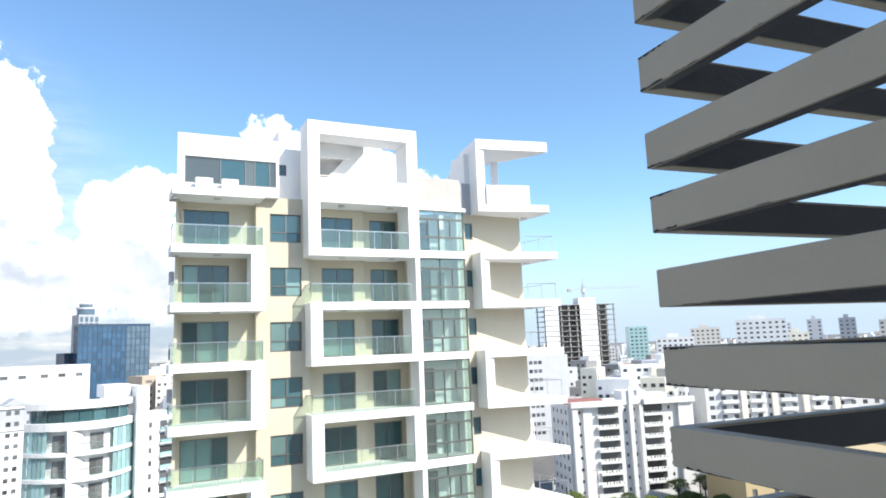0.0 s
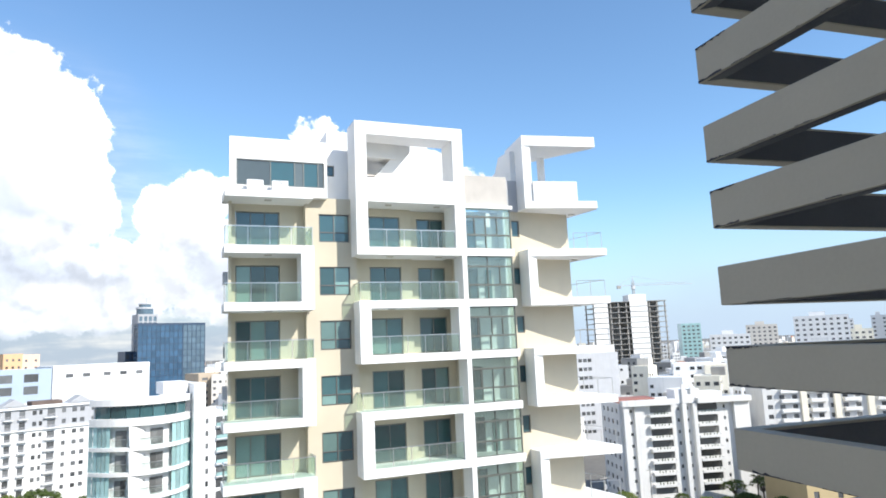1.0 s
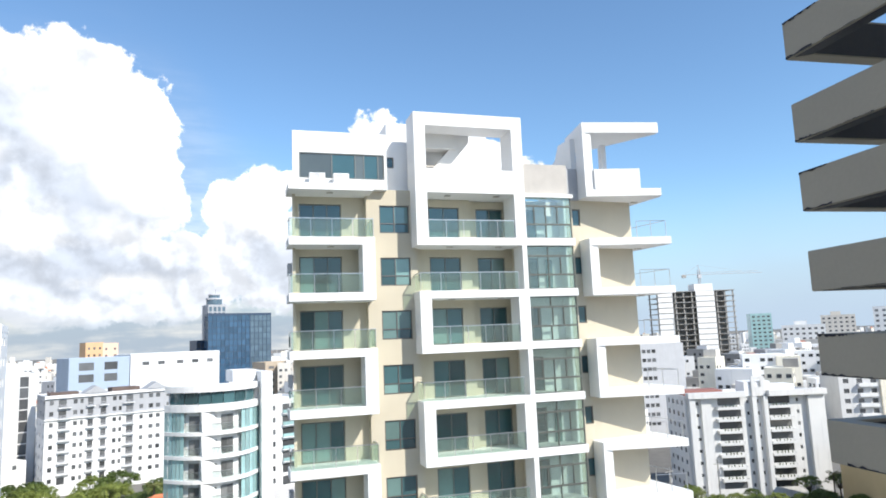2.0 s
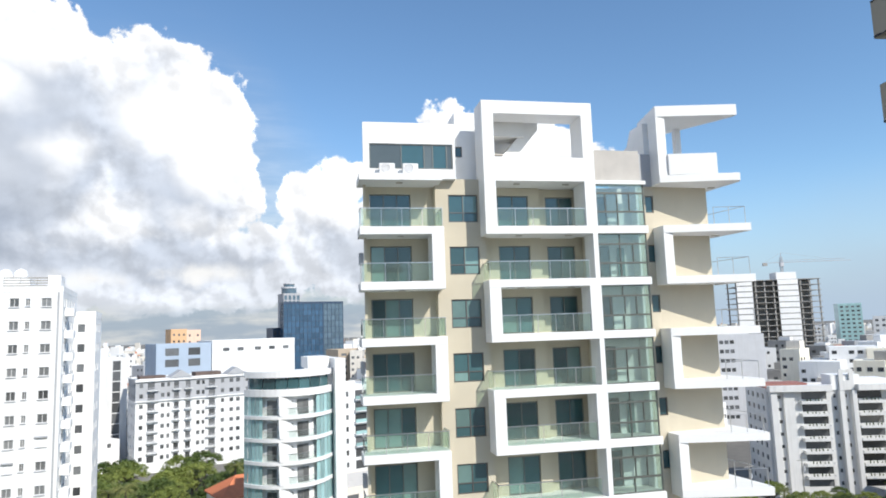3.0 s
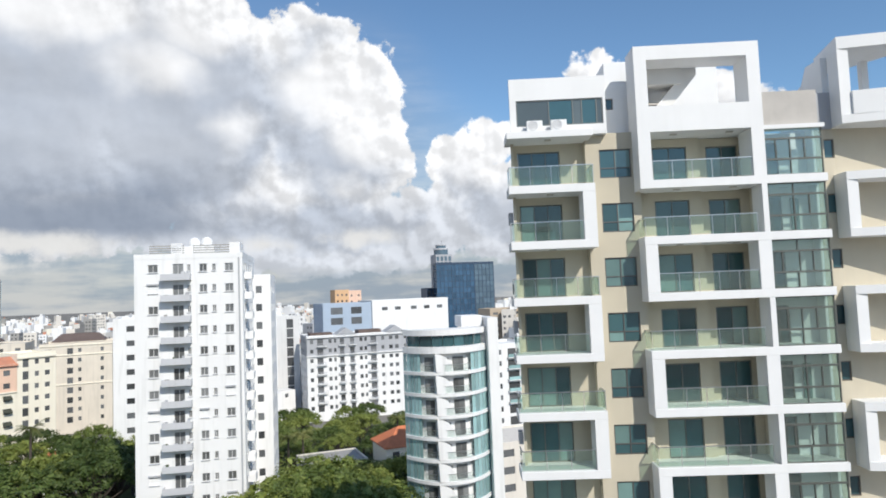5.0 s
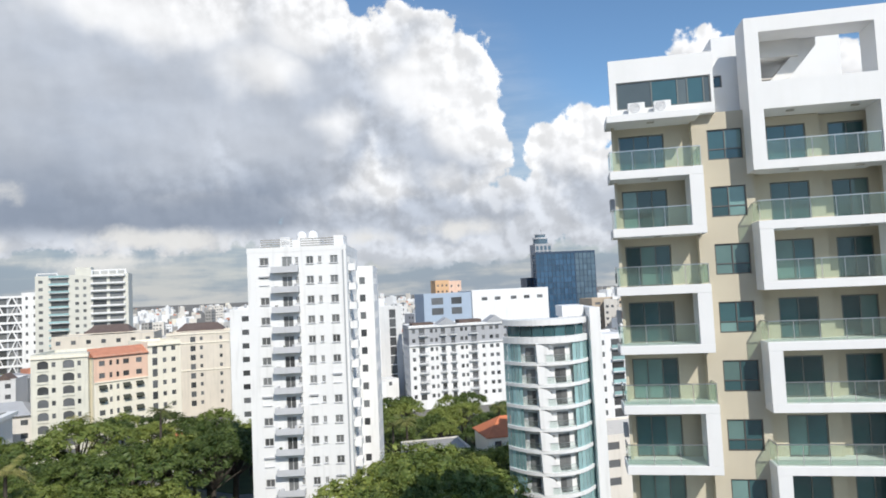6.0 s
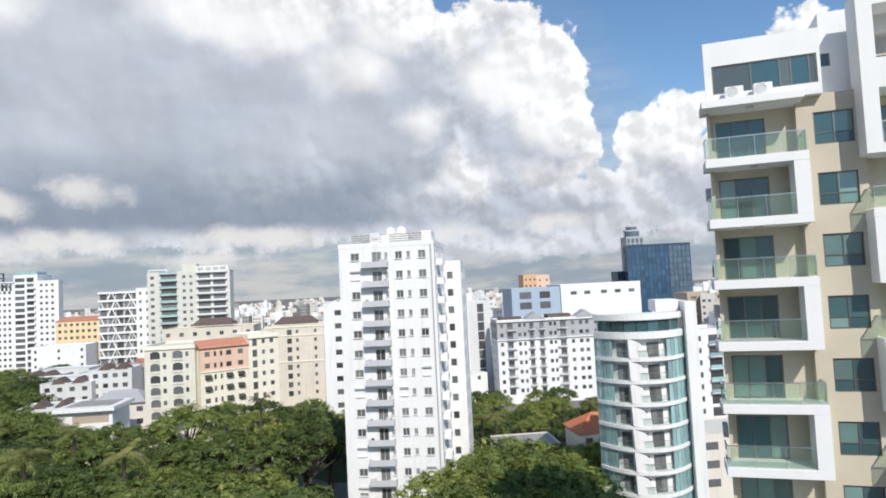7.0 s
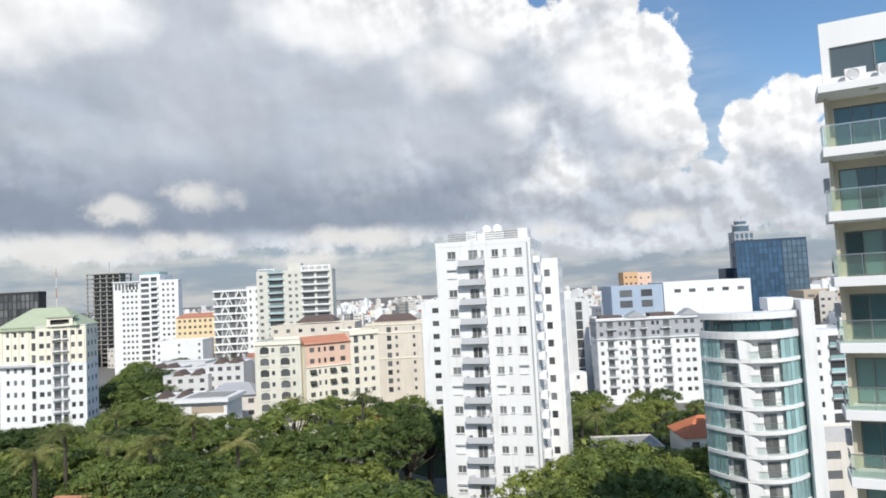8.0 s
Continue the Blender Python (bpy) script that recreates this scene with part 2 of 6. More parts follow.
CHIP = material("chipped_dark_primer", (0.03, 0.032, 0.045), 0.8, 0, 0.3, 20, 120, 0.2)
GREY = material("grey_paint", (0.42, 0.43, 0.45), 0.8, 0, 0.1, 0.4, 10, 0.1, (0.34, 0.34, 0.35))
BLUEPAINT = material("blue_grey_paint", (0.38, 0.46, 0.56), 0.7, 0, 0.1, 0.3, 10, 0.1)
PEACH = material("peach_paint", (0.79, 0.55, 0.42), 0.85, 0, 0.1, 0.3, 10, 0.1, (0.6, 0.4, 0.3))
TAUPE = material("taupe_paint", (0.70, 0.635, 0.535), 0.85, 0, 0.12, 0.3, 10, 0.1, (0.46, 0.42, 0.36))
SAGE = material("grey_sage_paint", (0.72, 0.70, 0.60), 0.85, 0, 0.12, 0.3, 10, 0.1, (0.45, 0.44, 0.38))
YELLOW = material("pale_yellow_paint", (0.86, 0.81, 0.68), 0.85, 0, 0.08, 0.3, 10, 0.1, (0.68, 0.62, 0.48))
BEIGE = material("beige_paint", (0.70, 0.66, 0.595), 0.85, 0, 0.08, 0.3, 10, 0.1, (0.5, 0.46, 0.4))
BROWN = material("brown_beige_paint", (0.46, 0.38, 0.29), 0.85, 0, 0.1, 0.3, 10, 0.1)
ORANGE = material("orange_paint", (0.66, 0.42, 0.24), 0.85, 0, 0.1, 0.3, 10, 0.1)
REDROOF = material("terracotta_roof_tile", (0.55, 0.24, 0.15), 0.85, 0, 0.25, 0.8, 6, 0.3)
GREENROOF = material("sage_green_roof", (0.42, 0.475, 0.335), 0.8, 0, 0.12, 0.5, 8, 0.2)
DARKROOF = material("dark_roof", (0.15, 0.11, 0.095), 0.85, 0, 0.3, 0.5, 8, 0.2)
CONCRETE = material("bare_concrete", (0.34, 0.33, 0.31), 0.9, 0, 0.2, 0.3, 8, 0.2)
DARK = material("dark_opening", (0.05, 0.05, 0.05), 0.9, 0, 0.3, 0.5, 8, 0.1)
ASPHALT = material("asphalt", (0.06, 0.06, 0.06), 0.9, 0, 0.25, 0.2, 8, 0.3)
BARK = material("bark", (0.075, 0.062, 0.05), 0.9, 0, 0.3, 1.5, 12, 0.5)
BLUEDARK = material("dark_blue_metal", (0.05, 0.08, 0.13), 0.4, 0.3, 0.1, 0.5, 8, 0.05)
BLUEGLASS2 = window_glass("pale_blue_glass", (0.10, 0.155, 0.20), 0.05, 0.2, 0.15)
GREYGREEN = material("grey_green_paint", (0.65, 0.64, 0.57), 0.85, 0, 0.08, 0.3, 10, 0.1)
AWNING = material("dark_awning", (0.05, 0.055, 0.04), 0.85, 0, 0.2, 1, 10, 0.1)
WARMYELLOW = material("warm_yellow_paint", (0.78, 0.62, 0.38), 0.85, 0, 0.1, 0.3, 10, 0.1, (0.62, 0.48, 0.30))
OCHRE = material("ochre_paint", (0.55, 0.43, 0.24), 0.85, 0, 0.08, 0.3, 10, 0.1)
ORANGETILE = material("orange_roof_tile", (0.62, 0.20, 0.09), 0.85, 0, 0.15, 1.0, 6, 0.3)
FRAMELIGHT = material("pale_window_frame", (0.55, 0.55, 0.54), 0.6, 0, 0.1, 1, 20, 0.05)
PANE_PALE = window_glass("pale_window_glass", (0.15, 0.155, 0.155), 0.1, 0.02, 0.6)
PALEGREY = material("pale_grey_paint", (0.56, 0.57, 0.59), 0.8, 0, 0.1, 0.5, 10, 0.1, (0.48, 0.48, 0.48))
OFFWHITE = material("grey_white_paint", (0.68, 0.68, 0.67), 0.8, 0, 0.1, 0.25, 10, 0.1, (0.45, 0.45, 0.45))
BAYFRAME = material("olive_grey_aluminium", (0.125, 0.13, 0.115), 0.45, 0.3, 0.1, 2, 60, 0.05)
SUNGLASS = clear_glass("green_sunroom_glass", (0.85, 0.925, 0.90), 0.02, 0.06, 1.9)
DULLRED = material("faded_red_roof_coat", (0.34, 0.15, 0.12), 0.85, 0, 0.2, 0.4, 8, 0.15, (0.24, 0.12, 0.10))
ALULIGHT = material("grey_green_aluminium", (0.17, 0.18, 0.17), 0.45, 0.3, 0.1, 2, 60, 0.05)
PANE_ROOM = window_glass("bay_glass_before_a_dim_room", (0.085, 0.10, 0.095), 0.04, 0.03, 0.4)

LEAFDARK = material("balcony_plant_green", (0.06, 0.09, 0.03), 0.8, 0, 0.4, 2, 20, 0.2, (0.04, 0.06, 0.02))

# ---- building blocks ----
def mesh_of(geo, name):
    """A mesh from (verts, faces); cubes and prisms are gathered in such pairs."""
    me = bpy.data.meshes.new(name)
    me.from_pydata(geo[0], [], geo[1])
    return me


def box(g, x0, x1, y0, y1, z0, z1):
    i = len(g[0])
    g[0].extend([(x0, y0, z0), (x1, y0, z0), (x1, y1, z0), (x0, y1, z0), (x0, y0, z1), (x1, y0, z1), (x1, y1, z1), (x0, y1, z1)])
    g[1].extend([(i, i + 3, i + 2, i + 1), (i + 4, i + 5, i + 6, i + 7), (i, i + 1, i + 5, i + 4), (i + 1, i + 2, i + 6, i + 5), (i + 2, i + 3, i + 7, i + 6), (i + 3, i, i + 4, i + 7)])
    return g


def prism(g, poly, z0, z1):
    i, n = len(g[0]), len(poly)
    g[0].extend([(x, y, z0) for x, y in poly] + [(x, y, z1) for x, y in poly])
    g[1].append(tuple(range(i + n - 1, i - 1, -1)))
    g[1].append(tuple(range(i + n, i + 2 * n)))
    for k in range(n):
        j = (k + 1) % n
        g[1].append((i + k, i + j, i + n + j, i + n + k))
    return g


def rod(g, a, b, r0, r1=None, n=8):
    """A round bar from a to b."""
    r1 = r0 if r1 is None else r1
    a, b = Vector(a), Vector(b)
    u = (b - a).normalized()
    s = u.orthogonal().normalized()
    w = u.cross(s)
    i = len(g[0])
    for p, r in ((a, r0), (b, r1)):
        for k in range(n):
            q = p + (s * math.cos(2 * math.pi * k / n) + w * math.sin(2 * math.pi * k / n)) * r
            g[0].append(tuple(q))
    for k in range(n):
        j = (k + 1) % n
        g[1].append((i + k, i + j, i + n + j, i + n + k))
    g[1].append(tuple(range(i + n - 1, i - 1, -1)))
    g[1].append(tuple(range(i + n, i + 2 * n)))
    return g


def G():
    return ([], [])


def bevelled(me, width):
    bm = bmesh.new()
    bm.from_mesh(me)
    bmesh.ops.bevel(bm, geom=bm.edges[:], offset=width, segments=1, affect="EDGES", clamp_overlap=True)
    bm.to_mesh(me)
    bm.free()
    return me


def part(name, geo, mat, parent=None, label="", at=(0, 0, 0), bevel=0.0, rz=0.0):
    """One mesh object, under a thing or under a part. geo: a (verts, faces) pair or a ready mesh."""
    if isinstance(geo, tuple):
        me = mesh_of(geo, name)
        me.materials.append(mat)
        if bevel:
            bevelled(me, bevel)
    else:
        me = geo
    ob = new(name, me)
    ob.location = at
    ob.rotation_euler = (0, 0, rz)
    if parent:
        ob.parent = parent
    if label:
        tagged(ob, label)
    return ob


def shared(name, geo, mat, bevel=0.0):
    me = mesh_of(geo, name)
    me.materials.append(mat)
    if bevel:
        bevelled(me, bevel)
    return me


def thing(name, at, yaw=0.0, label="", category="", group="", kind=""):
    ob = new(name)
    ob.empty_display_size = 0.3
    ob.matrix_basis = pose(*at, 0, 0, yaw)
    return tagged(ob, label, category, group, kind)


def face_point(side, w, d, u, v):
    """Plan point of a facade: u along the face seen from outside, left to right, v outward. The block spans 0..w, 0..d."""
    return {"front": (u, -v), "right": (w + v, u), "back": (w - u, d + v), "left": (-v, d - u)}[side]


def face_box(g, side, w, d, u0, u1, v0, v1, z0, z1):
    a, b = face_point(side, w, d, u0, v0), face_point(side, w, d, u1, v1)
    return box(g, min(a[0], b[0]), max(a[0], b[0]), min(a[1], b[1]), max(a[1], b[1]), z0, z1)


SKIN = 0.22


def sheet(g, us, zz, solid, place):
    """A wall of one connected piece over the grid lines us x zz, where solid(i, j) says which cells stand; place(u, side, z) gives a point, side 0 inner, 1 outer."""
    ids = {}

    def vid(i, j, s):
        if (i, j, s) not in ids:
            ids[i, j, s] = len(g[0])
            g[0].append(place(us[i], s, zz[j]))
        return ids[i, j, s]

    nu, nz = len(us) - 1, len(zz) - 1
    keep = {(i, j) for i in range(nu) for j in range(nz) if solid(i, j)}
    for i, j in keep:
        g[1].append((vid(i, j, 1), vid(i + 1, j, 1), vid(i + 1, j + 1, 1), vid(i, j + 1, 1)))
        g[1].append((vid(i, j, 0), vid(i, j + 1, 0), vid(i + 1, j + 1, 0), vid(i + 1, j, 0)))
        for di, dj, p, q in ((-1, 0, (i, j + 1), (i, j)), (1, 0, (i + 1, j), (i + 1, j + 1)), (0, -1, (i, j), (i + 1, j)), (0, 1, (i + 1, j + 1), (i, j + 1))):
            if (i + di, j + dj) not in keep:
                g[1].append((vid(*p, 1), vid(*p, 0), vid(*q, 0), vid(*q, 1)))
    return g


def lines(*values):
    out = []
    for v in sorted(values):
        if not out or v - out[-1] > 1e-4:
            out.append(v)
    return out


def inside(holes, u, z):
    return any(a < u < b and c < z < d for a, b, c, d in holes)


def holed_sheet(g, u0, u1, z0, z1, holes, place):
    us = lines(u0, u1, *[h[0] for h in holes], *[h[1] for h in holes])
    zz = lines(z0, z1, *[h[2] for h in holes], *[h[3] for h in holes])
    return sheet(g, us, zz, lambda i, j: not inside(holes, (us[i] + us[i + 1]) / 2, (zz[j] + zz[j + 1]) / 2), place)


def holed(g, x0, x1, y0, y1, z0, z1, holes):
    """A wall along x with rectangular openings (x0, x1, z0, z1)."""
    return holed_sheet(g, x0, x1, z0, z1, holes, lambda u, s, z: (u, y0 if s else y1, z))


def skin(side, w, d, z0, z1, holes):
    """The outer wall of one face, with a real opening at every window (u0, u1, z0, z1)."""
    length = w if side in ("front", "back") else d
    a = -SKIN if side in ("front", "back") else 0.0
    return holed_sheet(G(), a, length - a, z0, z1, holes, lambda u, s, z: (*face_point(side, w, d, u, SKIN if s else 0.0), z))


def frame_grid(x0, x1, y0, y1, z0, z1, uprights, rails, t):
    """A window frame with its bars, in one piece."""
    xs, zr = [x0 + t] + [v for x in uprights for v in (x - t / 2, x + t / 2)] + [x1 - t], [z0 + t] + [v for z in rails for v in (z - t / 2, z + t / 2)] + [z1 - t]
    holes = [(xs[i], xs[i + 1], zr[j], zr[j + 1]) for i in range(0, len(xs), 2) for j in range(0, len(zr), 2)]
    return holed(G(), x0, x1, y0, y1, z0, z1, holes), holes


WINDOWS = {}


def put_window(parent, side, w, d, u, z, cw, ch, glass=None, frame_mat=None, mull=1):
    """A window in its opening: frame with bars and a pane; far off (mull 0) a bare pane."""
    glass, frame_mat = glass or PANE_CITY, frame_mat or ALU
    key = (round(cw, 3), round(ch, 3), glass.name, frame_mat.name, mull)
    if key not in WINDOWS:
        pane = shared("pane", box(G(), 0, cw, 0.0, 0.03, 0, ch), glass)
        fr = shared("frame", frame_grid(0, cw, -0.06, -0.003, 0, ch, [cw * (k + 1) / (mull + 1) for k in range(mull)], (), 0.07)[0], frame_mat) if mull else None
        WINDOWS[key] = (fr, pane)
    fr, pane = WINDOWS[key]
    p = face_point(side, w, d, u, 0.06)
    turn = radians({"front": 0, "right": 90, "back": 180, "left": -90}[side])
    if not fr:
        return part("window", pane, None, parent, "", (p[0], p[1], z), 0, turn)
    o = part("window", fr, None, parent, "", (p[0], p[1], z), 0, turn)
    part("pane", pane, None, o)
    sk = ("sill", round(cw, 3))
    if sk not in WINDOWS:
        WINDOWS[sk] = shared("sill", box(G(), -0.06, cw + 0.06, -0.30, -0.163, -0.09, -0.003), PALEGREY)
    part("sill", WINDOWS[sk], None, o)
    return o


def balcony(parent, side, w, d, u0, u1, z, out=1.1, wall=None, rail="solid", rail_h=0.95, mat=None):
    """A projecting balcony: a slab and its rail."""
    mat = mat or WHITE2
    g = G()
    face_box(g, side, w, d, u0, u1, SKIN, SKIN + out, z - 0.12, z + 0.08)
    b = part("balcony", g, mat, parent)
    g = G()
    if rail == "solid":
        face_box(g, side, w, d, u0, u1, SKIN + out - 0.1, SKIN + out, z + 0.083, z + rail_h)
        face_box(g, side, w, d, u0, u0 + 0.1, SKIN, SKIN + out - 0.103, z + 0.083, z + rail_h)
        face_box(g, side, w, d, u1 - 0.1, u1, SKIN, SKIN + out - 0.103, z + 0.083, z + rail_h)
        part("parapet", g, mat, b)
    elif rail == "glass":
        face_box(g, side, w, d, u0, u1, SKIN + out - 0.04, SKIN + out - 0.02, z + 0.083, z + rail_h)
        part("glass_panel", g, TEALGLASS, b)
    else:
        n = int((u1 - u0) / 0.22)
        holes = [(u0 + (k + 0.12) * (u1 - u0) / n, u0 + (k + 0.88) * (u1 - u0) / n, z + 0.15, z + rail_h) for k in range(n)]
        holed_sheet(g, u0, u1, z + 0.083, z + rail_h + 0.06, holes, lambda u, s, q: (*face_point(side, w, d, u, SKIN + out - (0.02 if s else 0.05)), q))
        part("railing", g, GREY, b)
    return b


def block(name, label, at, yaw, w, d, floors, h, wall, faces, sill=0.9, head=2.2, base=0.0, top=1.0, category="building", glass=None, frame_mat=None, mull=0, roof=None, group="", bands=None, rows=99):
    """A city building: a core, a wall on each face with real openings, a window in every opening, a roof with its parapet.
    at: plan of the front-left corner; the front looks along -y of its own frame. faces: side -> [(u, width) or (u, width, sill, head), ...].
    bands: material by storey from the top for the front wall."""
    b = thing(name, (at[0], at[1], 0), yaw, label, category, group)
    more = max(0, int((base - LAND - 0.3) / h))
    base, floors = base - more * h, floors + more
    z1 = base + floors * h
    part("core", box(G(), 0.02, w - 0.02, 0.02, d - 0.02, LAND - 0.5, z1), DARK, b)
    for side in ("front", "right", "back", "left"):
        holes = []
        for k in range(max(0, floors - rows), floors):
            for c in faces.get(side, []):
                s, e = (c[2], c[3]) if len(c) > 2 else (sill, head)
                holes.append((c[0], c[0] + c[1], base + k * h + s, base + k * h + e))
                put_window(b, side, w, d, c[0], base + k * h + s, c[1], e - s, glass, frame_mat, mull)
        cuts = [LAND - 0.5, z1]
        mats = [wall]
        if bands and side in bands[2]:
            cuts, mats = [LAND - 0.5, z1 - bands[0] * h, z1], [wall, bands[1]]
        for lo, hi, m in zip(cuts, cuts[1:], mats):
            part("wall", skin(side, w, d, lo, hi, [q for q in holes if lo < (q[2] + q[3]) / 2 < hi]), m, b)
    g = holed_sheet(G(), -SKIN - 0.03, w + SKIN + 0.03, -SKIN - 0.03, d + SKIN + 0.03, [], lambda u, s, v: (u, v, z1 + 0.2 if s else z1))
    part("roof", g, roof or wall, b)
    if top > 0.25:
        g = holed_sheet(G(), -SKIN - 0.03, w + SKIN + 0.03, -SKIN - 0.03, d + SKIN + 0.03, [(0.0, w, 0.0, d)], lambda u, s, v: (u, v, z1 + top if s else z1 + 0.2))
        part("parapet", g, wall, b)
    return b

# ---- ground ----
g = G()
N = 60
for j in range(N + 1):
    for i in range(N + 1):
        x, y = (i / N - 0.5) * 2, (j / N - 0.5) * 2
        g[0].append((math.copysign(abs(x) ** 2.2, x) * 4500, math.copysign(abs(y) ** 2.2, y) * 4500, LAND))
for j in range(N):
    for i in range(N):
        a = j * (N + 1) + i
        g[1].append((a, a + 1, a + N + 2, a + N + 1))
GROUNDMAT = material("city_ground", (0.20, 0.19, 0.17), 0.95, 0, 0.5, 0.02, 0.4, 0.1)
tagged(part("ground", g, GROUNDMAT), "grey and green city ground reaching to the horizon", "ground", kind="structure")

# ---- the tower across the street ----
Y0, YW, YB = 35.2, 36.5, 37.1     # fronts of the white frames, the plain wall, the backs of the balconies
ZS, FH, TH = 38.13, 3.0, 0.44     # underside of the first slab below the top storey, storey height, slab depth
LEVELS = 12
tower = thing("apartment_tower", (0, 0, 0), 0, "white and tan apartment tower with staggered balcony frames and glass rails", "building")


def zs(k):
    return ZS - FH * k


# walls: the core, the plain tan wall with its window strip, the balcony backs
XS = 6.69
XL, XA, XB, XC, XD = 2.75, 6.9, 9.35, 15.9, 19.05
g = G()
prism(g, [(XL + 0.4, 38.0), (18.9, 38.0), (18.9, 38.6), (22.6, 38.6), (23.2, 50.0), (4.1, 50.0)], LAND, 41.1)
part("core_wall", g, TAN, tower)


STRIP_X = (7.44, 9.18)
for k in range(-1, LEVELS):
    floor, ceil = zs(k) + TH, zs(k - 1)
    if k == -1:
        continue
    z0, z1 = zs(k), zs(k - 1)
    # window strip between the left balconies and the frames
    g = G()
    holed(g, XS, XB + 0.25, YW, YW + 0.25, z0, 41.5 if k == 0 else z1, [(STRIP_X[0], STRIP_X[1], floor + 0.42, floor + 2.02)])
    box(g, XS, XS + 0.22, YW + 0.25, YB, z0, z1)
    box(g, XB, XB + 0.25, YW + 0.25, YB + 0.5, z0, z1)
    part("wall_panel", g, TAN, tower)
    # back of the left balcony, with the sliding door
    g = G()
    holed(g, XL, XS + 0.22, YB, YB + 0.2, z0, z1, [(3.0, 5.36, floor, floor + 2.15)])
    prism(g, [(XL - 0.16, 36.5), (XL, 36.5), (XL, YB), (4.2, 50.0), (3.95, 50.0)], z0, z1)
    part("wall_panel", g, TAN, tower)
    # back of the middle balcony: one bay stands a little proud
    g = G()
    holed(g, XB + 0.25, 13.1, YB, YB + 0.2, z0, z1, [(10.5, 12.42, floor, floor + 2.1)])
    holed(g, 13.1, XC - 0.05, YB + 0.35, YB + 0.55, z0, z1, [(13.6, 15.36, floor, floor + 2.1)])
    box(g, 12.9, 13.1, YB + 0.2, YB + 0.55, z0, z1)
    box(g, XC - 0.05, XC + 0.1, YW, YB + 1.0, z0, z1)
    part("wall_panel", g, TAN, tower)
    # plain wall that runs back to the corner, beside the glazed bay
    g = G()
    prism(g, [(19.1, 36.25), (19.55, 36.3), (19.55, 36.5), (19.1, 36.45)], z0, z1)
    prism(g, [(19.55, 36.3), (20.15, 36.42), (20.15, 36.62), (19.55, 36.5)], z0, floor + 0.95)
    prism(g, [(19.55, 36.3), (20.15, 36.42), (20.15, 36.62), (19.55, 36.5)], floor + 2.0, z1)
    prism(g, [(20.15, 36.42), (23.9, 36.68), (23.5, 42.0), (23.0, 42.0), (23.35, 36.9), (20.15, 36.62)], z0, z1)
    part("wall_panel", g, TAN, tower)


def framed(name, x0, x1, y, z0, z1, uprights=(), rails=(), glass=None, parent=None, t=0.055, mat=None):
    """A framed glazing unit that looks along -y: each pane a mesh of its own under the frame."""
    g, holes = frame_grid(x0, x1, y - 0.05, y + 0.05, z0, z1, uprights, rails, t)
    f = part(name, g, mat or ALU, parent or tower)
    for a, b, c, d in holes:
        part("pane", box(G(), a - 0.01, b + 0.01, y - 0.012, y + 0.012, c - 0.01, d + 0.01), glass() if callable(glass) else glass, f)
    return f


rng = random.Random(5)


def some_pane():
    return PANE_LIGHT if rng.random() < 0.22 else PANE


def rail(x0, x1, z, left=False, right=False, parent=None, y=None, back=None):
    """A green glass balustrade with steel posts and top rail on a slab edge."""
    y = Y0 + 0.12 if y is None else y
    back = YW if back is None else back
    r = part("balustrade", box(G(), x0, x1, y - 0.03, y + 0.03, z + 1.0, z + 1.04), STEEL, parent or tower)
    n = max(2, round((x1 - x0) / 1.15))
    for k in range(n + 1):
        x = x0 + (x1 - x0) * k / n
        part("post", box(G(), max(x0, x - 0.012), min(x1, x + 0.012) if k < n else x1 + 0.012, y - 0.015, y + 0.015, z, z + 1.0), STEEL, r)
        if k < n:
            part("glass_panel", box(G(), x + 0.03, x0 + (x1 - x0) * (k + 1) / n - 0.03, y - 0.006, y + 0.006, z + 0.06, z + 0.985), RAILGLASS, r)
    for flag, x in ((left, x0), (right, x1)):
        if flag:
            part("glass_panel", box(G(), x - 0.006, x + 0.006, y + 0.04, back, z + 0.06, z + 0.985), RAILGLASS, r)
            part("rail_return", box(G(), x - 0.03, x + 0.03, y + 0.03, back, z + 1.0, z + 1.04), STEEL, r)
    return r


